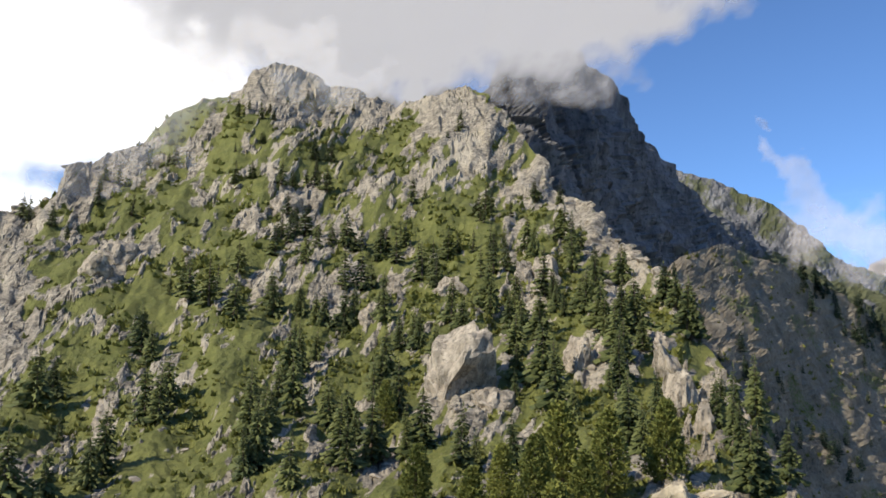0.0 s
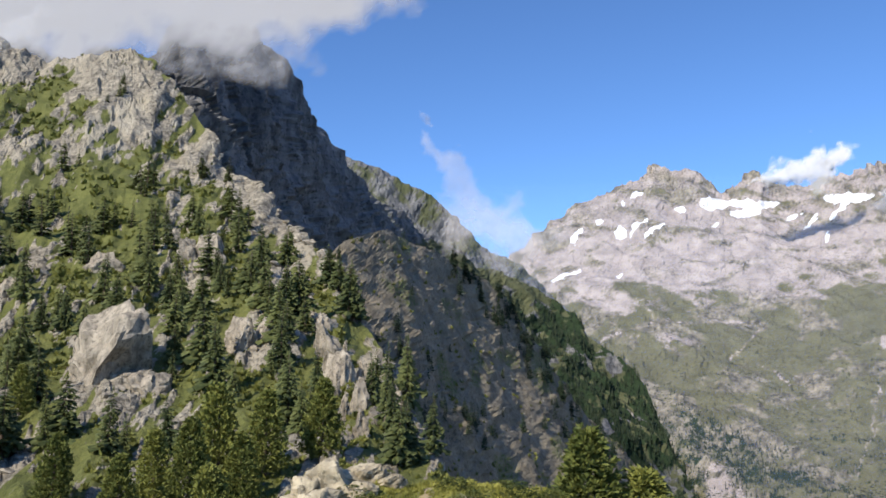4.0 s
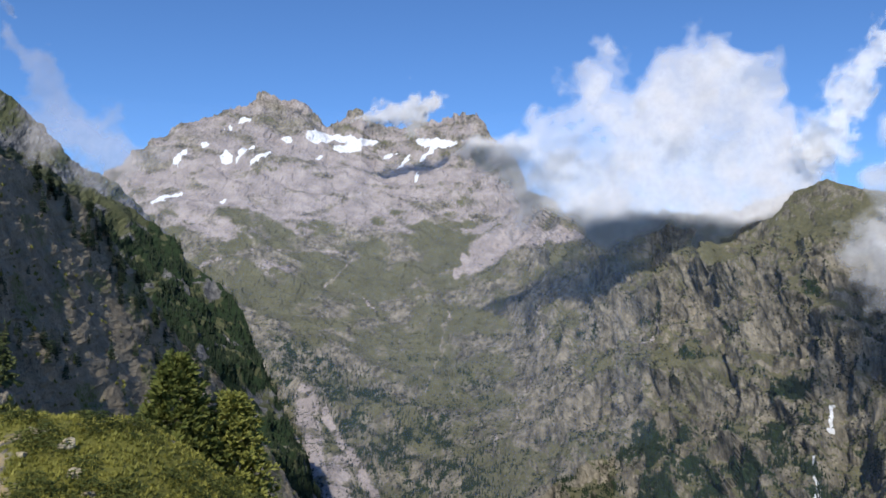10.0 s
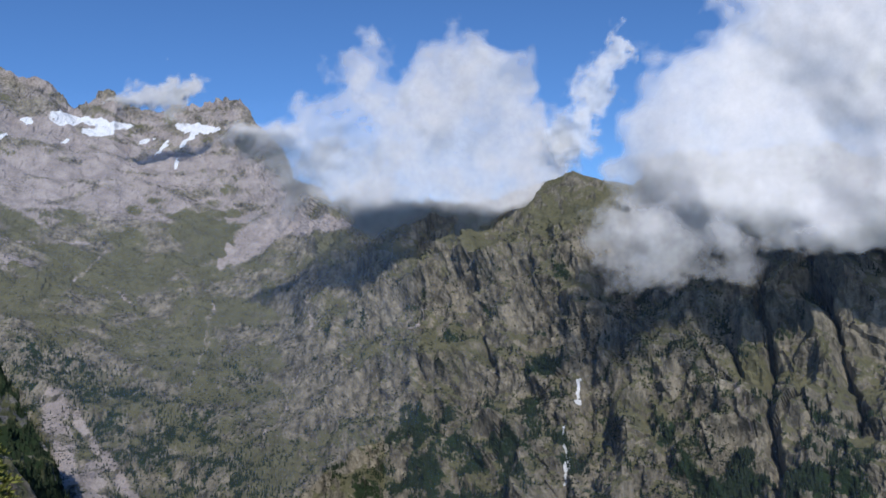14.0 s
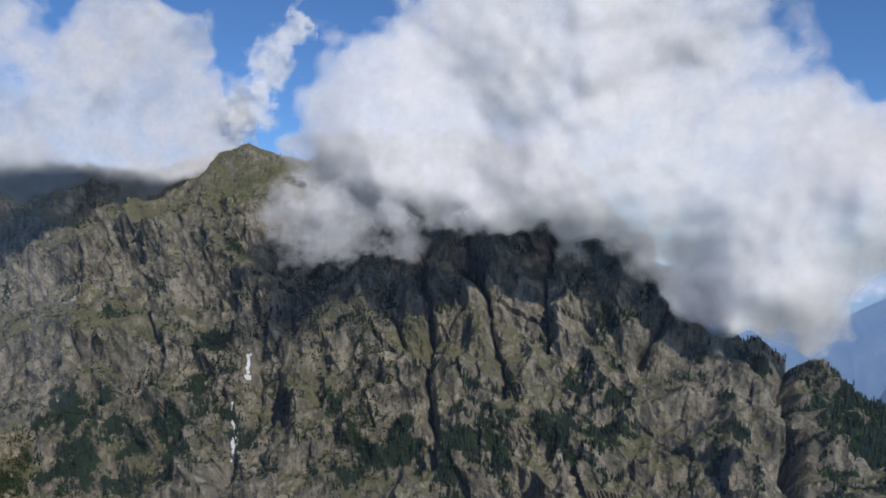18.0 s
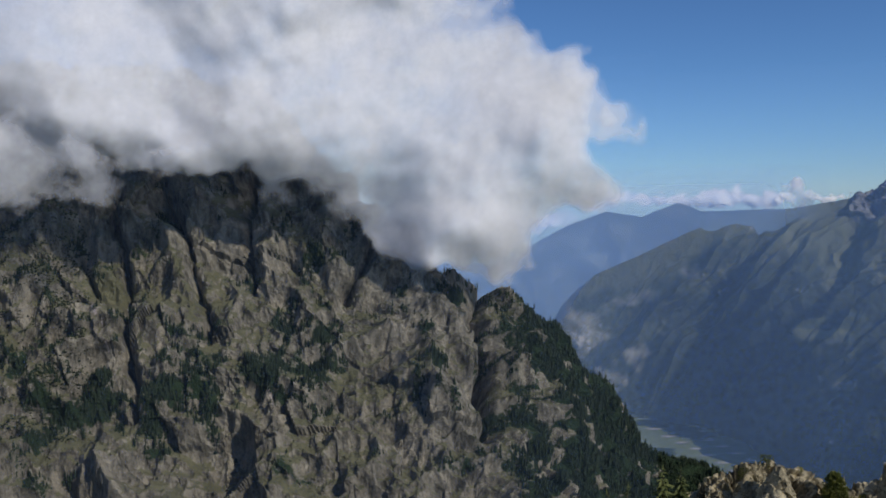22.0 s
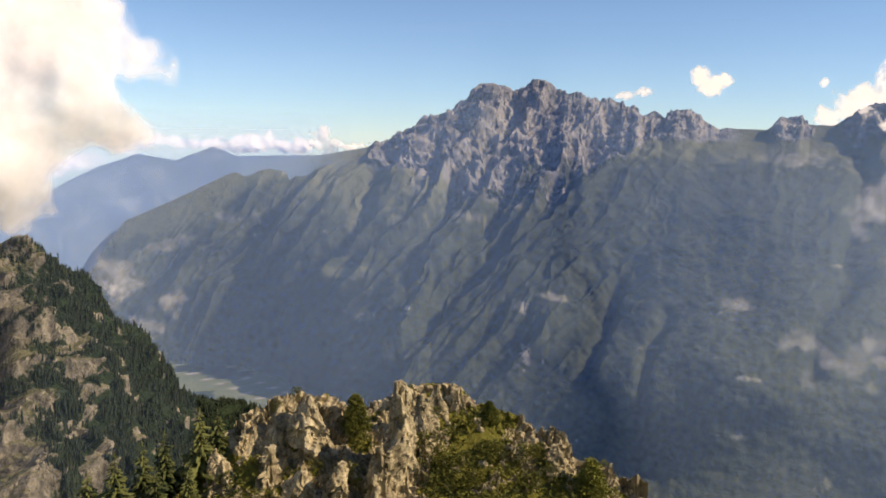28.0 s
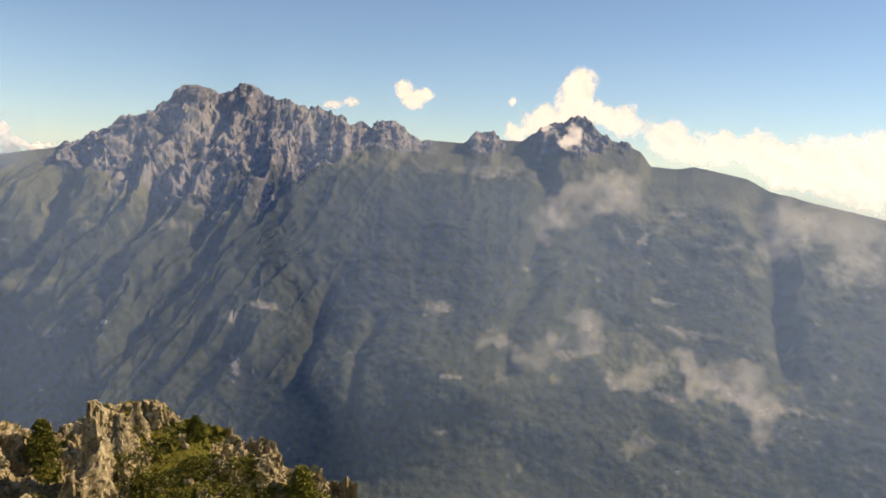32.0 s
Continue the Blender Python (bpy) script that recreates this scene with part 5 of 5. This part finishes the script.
# ---- the rock outcrop below the lookout ----
ridge = Slope(112, 156, 520, 190,
              [(112, -24), (119.3, -23.0), (120.4, -20.6), (123.1, -18.8), (124.2, -18.1), (126.9, -17.2), (128.0, -16.8), (129.4, -17.2), (130.7, -17.9), (133.1, -17.6), (134.3, -16.9), (135.5, -16.9), (137.0, -16.3), (138.6, -16.4),
               (139.4, -17.2), (141.4, -17.8), (144.2, -18.8), (147.0, -19.9), (147.4, -20.7), (149.4, -21.2), (150.9, -21.9), (152.5, -23.4), (156, -27)],
              [(112, -34), (156, -36)], [(112, 60), (134, 66), (156, 60)], [(112, 50), (134, 46), (156, 48)])
op = ridge.points()
rocky = np.clip(0.55 + 0.8 * patch(ridge.az, ridge.el, [(126, -19, 6, 3, 0), (134.5, -20, 3, 5, 0), (129.5, -24, 3, 3, 0), (146, -20.5, 3, 1.5, -15), (150, -22, 2, 1, -15)]) - 0.7 * np.clip(patch(ridge.az, ridge.el, [(140, -21, 4, 3, 0), (131.8, -20, 1.2, 2, 0), (144, -24, 5, 3, 0)]), 0, 1) + 2.0 * (fbm(op / 2.6, 4, 0.6, 33) - 0.5), 0, 1)
ridge.displace(rocky * (1.0 * (ridged(op * (0.28, 0.28, 0.16), 4, 0.5, 35) - 0.5) + 0.85 * facets(op * (0.5, 0.5, 0.2), 36, 1.1) + 0.6 * facets(op * (1.3, 1.3, 0.55), 37, 1.1) + 0.3 * facets(op * 2.9, 38, 1.1)) + 0.5 * (fbm(op / 3.0, 3, 0.5, 39) - 0.5))
ridge.cover[..., 0] = 1 - smooth(0.35, 0.65, rocky)
outcrop_mat = terrain_material("tan_outcrop_rock", 0.35, rock=((0.14, 0.117, 0.072), (0.6, 0.515, 0.335)), grass=((0.06, 0.066, 0.013), (0.22, 0.205, 0.042)), relief=1.2)
ridge.build("outcrop_ridge", outcrop_mat, "rugged tan rock outcrop with patches of low green scrub", "rock ridge", 0.2)
BLOCKS = [rock_mesh("rock", rand, tan_rock, 15 + k, 0.055, 3) for k in range(6)]
PALE = [rock_mesh("boulder", rand, grey_rock, 10 + k, 0.10, 4) for k in range(4)]
cream_rock = terrain_material("cream_rock", 0.5, rock=((0.2, 0.17, 0.115), (0.62, 0.535, 0.38)), relief=0.6, bare=True)
CREAM = [rock_mesh("boulder", rand, cream_rock, 11 + k, 0.09, 4) for k in range(3)]
SMALL = [rock_mesh("boulder", rand, grey_rock, 8 + k, 0.10, 2) for k in range(5)]


def set_rock(name, me, at, size, tilt, label, category, group=""):
    ob = new(name, me)
    ob.matrix_basis = pose(float(at[0]), float(at[1]), float(at[2]), rand.uniform(-tilt, tilt), rand.uniform(-tilt, tilt), rand.uniform(0, 360)) @ Matrix.Diagonal((*size, 1))
    return tagged(ob, label, category, group)


def spire(at, tall, wide, seed, label, material, group="spires of the outcrop"):
    """A jagged fin of fissured rock."""
    rings, sides = 60, 56
    h, a = np.meshgrid(np.linspace(0, 1, rings), np.linspace(0, 2 * np.pi, sides, endpoint=False), indexing="ij")
    unit = np.stack([np.cos(a), np.sin(a), 0 * a], -1)
    r = 0.5 * wide * (1 - 0.88 * h ** 1.25) * (0.82 + 0.18 * np.cos(2 * a + seed))
    p = unit * r[..., None] + np.stack([0.10 * wide * np.sin(2.2 * h + seed), 0.08 * wide * np.cos(1.7 * h + seed), tall * h], -1)
    q = p + 13.7 * seed
    rough = 0.36 * facets(q * (1.7 / wide, 1.7 / wide, 0.45 / wide), seed, 1.1) + 0.26 * facets(q * (4.2 / wide, 4.2 / wide, 1.3 / wide), seed + 1, 1.1) + 0.12 * facets(q * (9.0 / wide, 9.0 / wide, 5.0 / wide), seed + 2, 1.1)
    p = p + unit * (rough * wide * 0.55 * (1 - 0.35 * h))[..., None]
    p[..., 2] += 0.10 * wide * facets(q * 2.6 / wide, seed + 3) * h
    p[..., 2] -= 0.25 * tall
    idx = np.arange(rings * sides).reshape(rings, sides)
    nxt = np.roll(idx, -1, 1)
    quads = np.stack([idx[:-1], nxt[:-1], nxt[1:], idx[1:]], -1).reshape(-1, 4).tolist() + [tuple(idx[-1])]
    ob = new("rock_spire", mesh_of("rock_spire", p.reshape(-1, 3), quads, material))
    ob.location = [float(c) for c in at]
    return tagged(ob, label, "rock spire", group)


for k, (az, el, tall, wide) in enumerate(((134.5, -22.5, 9.6, 4.4), (133.4, -24.5, 6.0, 3.4), (136.4, -19.5, 4.0, 2.6), (130.4, -24.5, 4.8, 2.6), (128.4, -19.4, 3.6, 3.0), (126.8, -19.6, 3.4, 3.0), (124.4, -20.8, 3.4, 3.2), (137.6, -18.2, 2.6, 1.9),
                                         (138.8, -18.0, 2.0, 1.4), (135.4, -18.0, 2.2, 1.6), (145.9, -21.4, 2.0, 2.2), (147.3, -21.2, 1.8, 1.4), (149.6, -22.2, 1.8, 1.6), (122.4, -22.0, 3.0, 2.4), (125.6, -22.6, 3.6, 3.2), (128.0, -24.0, 3.6, 3.0))):
    spire(ridge.place(az, el), tall, wide, 3 + 4 * k, "weathered pale tan rock spire with deep fissures", tan_rock)
for k in range(150):
    az = rand.uniform(120, 152)
    at = ridge.place(az, float(curve(az, [(120, -21), (128, -17), (138, -16.5), (152, -23)])) - rand.uniform(0, 7))
    w = rand.uniform(0.15, 0.5)
    set_rock("rock", rand.choice(BLOCKS), at, (w, w * rand.uniform(0.7, 1.2), w * rand.uniform(0.5, 1.0)), 40, "loose angular tan rock lying on the outcrop", "rock", "loose rocks of the outcrop")
SHRUBS = [shrub_mesh(2.0, 1.3, rand) for k in range(3)]
for az, el, w, h in ((126.9, -20.0, 1.5, 1.0), (123.6, -23.0, 2.0, 1.2), (127.7, -17.2, 0.7, 0.8), (138.3, -20.3, 2.0, 1.1), (137.9, -23.2, 2.2, 1.2), (141.1, -21.2, 1.8, 1.0), (144.0, -23.7, 2.2, 1.0), (132.3, -20.6, 1.2, 1.0), (126.5, -18.1, 0.8, 0.6), (142.7, -19.6, 1.0, 0.7), (139.8, -18.9, 1.8, 0.9), (147.9, -22.8, 1.6, 1.1), (135.7, -17.2, 0.5, 0.7), (128.8, -22, 1.2, 0.9), (140, -24.5, 2.6, 1.2), (136.9, -20.4, 1.2, 0.9), (125.2, -23.8, 1.8, 1.0), (139.0, -22.0, 2.0, 1.1), (142.0, -22.6, 2.0, 1.0), (145.2, -22.0, 1.4, 0.8), (143.4, -21.0, 1.2, 0.8), (141.5, -24.6, 2.4, 1.1), (146.6, -24.2, 2.0, 1.0), (149.4, -23.4, 1.4, 0.8), (137.3, -18.6, 0.9, 0.7), (131.2, -22.6, 1.4, 1.0), (124.8, -21.4, 1.0, 0.7), (122.6, -24.2, 2.0, 1.1), (133.0, -23.6, 1.2, 0.9), (127.4, -22.4, 1.0, 0.8), (129.2, -19.4, 0.8, 0.6), *[(rand.uniform(136.5, 149), rand.uniform(-26, -20.5), rand.uniform(0.9, 1.8), rand.uniform(0.6, 1.0)) for k in range(40)]):
    ob = new("shrub", rand.choice(SHRUBS))
    at = ridge.place(az, el)
    ob.matrix_basis = pose(float(at[0]), float(at[1]), float(at[2]) - 0.15, 0, 0, rand.uniform(0, 360)) @ Matrix.Diagonal((w * 0.95, w * 0.95, h * 1.15, 1))
    tagged(ob, "low green juniper shrub among the rocks", "shrub", "shrubs on the outcrop")
for az, el, size in ((131.8, -19.6, 0.34), (141.2, -18.9, 0.2), (148.2, -23.6, 0.36), (122.3, -20.9, 0.5), (121.2, -21.6, 0.6), (119.0, -22.8, 0.62), (117.6, -23.8, 0.7), (116.0, -24.4, 0.7), (114.4, -24.6, 0.6), (118.4, -24.8, 0.6), (120.4, -23.8, 0.5)):
    plant(PINES if az > 123 else NEAR_SPRUCES, ridge.place(az, el), size * (1.2 if az > 123 else 0.85), 1.4 if az > 123 else 1.25)

# ---- the rib of rock pillars on the near slope ----
for k, (az, el, tall, wide) in enumerate(((13.0, 4.4, 2.6, 2.0), (13.8, 3.0, 3.4, 2.2), (14.6, 1.8, 3.8, 2.0), (15.2, 0.2, 4.0, 2.2), (15.8, -1.4, 4.0, 2.0), (16.6, -2.8, 3.8, 2.0), (17.4, -3.8, 3.4, 1.8), (17.4, -0.2, 3.4, 1.5), (18.2, -1.8, 3.2, 1.5), (19.0, -3.4, 2.6, 1.4),
                                         (16.4, 1.6, 2.8, 1.4), (14.2, -2.6, 3.0, 1.8), (9.2, 2.0, 4.2, 3.4), (10.2, 3.0, 3.0, 2.4), (11.2, 2.2, 2.8, 2.2), (6.8, 7.0, 3.6, 2.4), (5.8, 6.4, 3.0, 2.0), (7.8, 7.6, 3.0, 2.0))):
    spire(hill.place(az, el), tall, wide, 90 + 4 * k, "pale grey rock pillar on the steep slope", grey_rock, "pillars on the hillside")

# ---- boulders on the near slope and the meadow ----
for az, el, w, h in ((1.5, 0.6, 3.0, 3.6), (3.6, -0.6, 1.4, 1.4), (0.6, 0.4, 1.2, 1.6), (9.8, 2.2, 1.2, 1.7), (11.2, 2.4, 1.2, 1.2), (14.6, 3.0, 1.0, 1.5), (15.3, 1.4, 1.1, 2.0), (16.2, -0.4, 1.1, 2.2), (17.4, -2.0, 0.9, 2.0), (18.2, 0.2, 0.6, 1.8), (19.6, -1.6, 0.8, 1.2),
                     (-10.7, 12.0, 1.1, 1.3), (6.1, 7.7, 0.8, 1.2), (7.4, 8.1, 0.9, 1.2), (-21.1, 8.1, 1.2, 1.3), (-22.0, 7.0, 1.2, 1.2), (0.7, 6.5, 1.2, 1.0), (-4.4, 4.9, 0.7, 0.8), (11.6, 5.7, 0.9, 0.8), (12.3, -5.6, 0.7, 0.5), (15.7, -5.5, 0.7, 0.7)):
    at = hill.place(az, el)
    m = math.radians(math.hypot(at[0], at[1]))
    set_rock("boulder", rand.choice(PALE), at, (w * m, w * m, h * m), 14, "large pale grey boulder set in the hillside", "boulder", "boulders on the hillside")
for k in range(480):
    az, el = rand.uniform(-28, 17), rand.uniform(-6, 15)
    if rockiness[hill.cell(az, el)] < 0.42:
        continue
    at = hill.place(az, el)
    w = rand.uniform(0.3, 1.3) * (1.5 if el > 6 else 0.7)
    set_rock("boulder", rand.choice(SMALL), at, (w, w * rand.uniform(0.7, 1.3), w * rand.uniform(0.5, 0.9)), 30, "pale boulder on the grassy slope", "boulder", "boulders on the hillside")
for az, d, w, h in ((14.6, 33, 1.3, 1.0), (16.0, 33, 1.1, 1.1), (17.0, 34, 1.2, 0.8), (15.4, 31.5, 1.0, 0.7), (18.2, 34, 0.9, 0.6), (17.6, 32, 0.7, 0.45), (19.6, 33.5, 0.7, 0.4), (13.4, 32, 1.2, 0.8), (18.4, 35, 0.6, 0.5), (11.2, 34, 0.8, 0.5), (19.8, 35, 0.5, 0.3), (25.9, 30, 0.45, 0.3), (24.4, 31, 0.3, 0.2), (26.6, 28, 0.3, 0.2), (23.6, 29, 0.25, 0.15), (27.5, 27, 0.2, 0.15), (13.5, 36, 0.7, 0.5)):
    set_rock("boulder", rand.choice(CREAM), ground_at(az, d), (w, w * 0.8, h), 15, "pale cream boulder half buried in the meadow", "boulder", "boulders in the meadow")
heath_green = foliage_material("heath_leaves", (0.035, 0.052, 0.013), (0.15, 0.16, 0.038), 1.5)
HEATH = [shrub_mesh(2.0, 1.5, rand, 150, heath_green) for k in range(3)]
for k in range(230):
    az, d = rand.uniform(6, 40), rand.uniform(22, 42)
    if abs(az - 21.5 + 0.06 * (d - 30)) < 1.6:
        continue
    ob = new("shrub", rand.choice(HEATH))
    at, w = ground_at(az, d), rand.uniform(0.3, 0.95)
    ob.matrix_basis = pose(float(at[0]), float(at[1]), float(at[2]) - 0.1, 0, 0, rand.uniform(0, 360)) @ Matrix.Diagonal((w, w, w * 0.5, 1))
    tagged(ob, "low dark green heath shrub in the alpine meadow", "shrub", "shrubs in the meadow")

# ---- far forests ----
def forest(name, face, chance, count, tall, label, seed):
    r = np.random.RandomState(seed)
    flat, weight = face.p.reshape(-1, 3), chance.reshape(-1)
    pick = r.choice(len(flat), count, p=weight / weight.sum())
    ang = np.arange(5) * 2 * np.pi / 5
    verts, faces = [], []
    for k, i in enumerate(pick):
        h, x = tall * r.uniform(0.6, 1.25), flat[i] + r.normal(0, 2.0, 3) * (1, 1, 0)
        w, t = h * r.uniform(0.16, 0.24), r.uniform(0, 6.28)
        for z, g in ((0.0, 1.0), (0.45, 0.72)):
            rad = w * g * r.uniform(0.75, 1.2, 5)
            verts.append(np.stack([x[0] + rad * np.cos(ang + t + z), x[1] + rad * np.sin(ang + t + z), x[2] - 1.5 + h * z + 0 * ang], -1))
            verts.append(np.array([[x[0], x[1], x[2] - 1.5 + h * (0.62 if z == 0 else 1.0)]]))
        b = k * 12
        for j in range(5):
            faces += [(b + j, b + (j + 1) % 5, b + 5), (b + 6 + j, b + 6 + (j + 1) % 5, b + 11)]
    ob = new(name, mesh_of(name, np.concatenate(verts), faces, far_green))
    tagged(ob, label, "forest", kind="stuff")


view = (wall.az > 40) & (wall.el > np.where(wall.az > 106, -24, -17.5))
forest("cliff_forest", wall, np.clip(wall.cover[..., 3] - 0.22, 0, 1) ** 1.2 * smooth(0.4, 0.58, fbm(wp / 38.0, 4, 0.6, 85)) * view + 1e-9, 27000, 12.0, "dark conifers on the ledges of the cliffs", 5)
forest("valley_side_forest", peak, np.clip(peak.cover[..., 3] - 0.25, 0, 1) * (peak.el > -13) + 1e-9, 5500, 12.0, "dark conifers on the valley side", 6)
forest("valley_forest", wall, woods * (wall.el > -14) * (1 - ravine) + 1e-9, 8000, 11.0, "dark conifers on the floor of the side valley", 9)
crest_line = (np.abs(wall.v - 0.985) < 0.016) & (wall.az > 105) & (wall.az < 125)
forest("ridge_forest", wall, crest_line * 1.0 + 1e-9, 420, 13.0, "dark conifers along the falling ridge", 8)

# ---- scrub and grass ----
def scrub(name, spots, sizes, material, label, seed, leaves=7, broad=0.45):
    """Many low clumps in one mesh."""
    r = np.random.RandomState(seed)
    verts, faces = [], []
    for k, (x, w) in enumerate(zip(spots, sizes)):
        ang, rise = r.uniform(0, 6.28, leaves), r.uniform(0.25, 1.0, leaves)
        out = np.stack([np.cos(ang), np.sin(ang)], -1) * (w * r.uniform(0.4, 1.0, leaves))[:, None]
        side = np.stack([-np.sin(ang), np.cos(ang)], -1) * (w * broad)
        mid = x[None, :2] + out * 0.35
        a = np.concatenate([mid - side, np.full((leaves, 1), x[2] - 0.1 * w)], 1)
        b = np.concatenate([mid + side, np.full((leaves, 1), x[2] - 0.1 * w)], 1)
        c = np.concatenate([x[None, :2] + out, (x[2] + w * rise)[:, None]], 1)
        verts.append(np.stack([a, b, c], 1).reshape(-1, 3))
        base = k * leaves * 3
        faces += [(base + 3 * j, base + 3 * j + 1, base + 3 * j + 2) for j in range(leaves)]
    tagged(new(name, mesh_of(name, np.concatenate(verts), faces, material)), label, "scrub", kind="stuff")


pick = np.random.RandomState(3)
grassy = np.clip(hill.cover[..., 0] - 0.1, 0, 1) * (hill.el > -9) * np.clip(fbm(grain / 2.5, 4, 0.6, 43) - 0.42, 0, 1)
spots = hill.p.reshape(-1, 3)[pick.choice(grassy.size, 5000, p=(grassy / grassy.sum()).reshape(-1))]
scrub("hillside_scrub", spots, pick.uniform(0.3, 1.3, len(spots)) * np.clip(np.hypot(spots[:, 0], spots[:, 1]) / 160.0, 0.5, 2.0), shrub_green, "low dark scrub on the hillside", 4)
rough_ground = np.clip(fbm(wp / 70.0, 5, 0.6, 69) - 0.42, 0, 1) * (wall.az > 33) * (wall.az < 84) * (wall.el > -15) * (1 - smooth(1, 5, wall.el))
spots = wall.p.reshape(-1, 3)[pick.choice(rough_ground.size, 22000, p=(rough_ground / rough_ground.sum()).reshape(-1))]
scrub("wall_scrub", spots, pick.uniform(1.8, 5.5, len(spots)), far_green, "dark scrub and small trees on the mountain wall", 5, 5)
spur_spots = spur.p.reshape(-1, 3)[pick.choice(spur.az.size, 1100)]
scrub("spur_scrub", spur_spots, pick.uniform(0.5, 1.9, 1100), shrub_green, "dwarf scrub on the scree", 6)
az, d = pick.uniform(4, 42, 21000), pick.uniform(22, 44, 21000)
bare = lookout_cover(az, d, 0)[..., 1] > pick.uniform(0.2, 0.7, 21000)
az, d = az[~bare], d[~bare]
tuft_at = polar(az, d, 0)
tuft_at[:, 2] = lookout_height(az, d)
meadow_green = foliage_material("meadow_grass", (0.085, 0.10, 0.02), (0.29, 0.275, 0.058), 0.25)
scrub("meadow_tufts", tuft_at, pick.uniform(0.06, 0.22, len(az)), meadow_green, "tufts of alpine grass and low heath", 7, 6, 0.22)
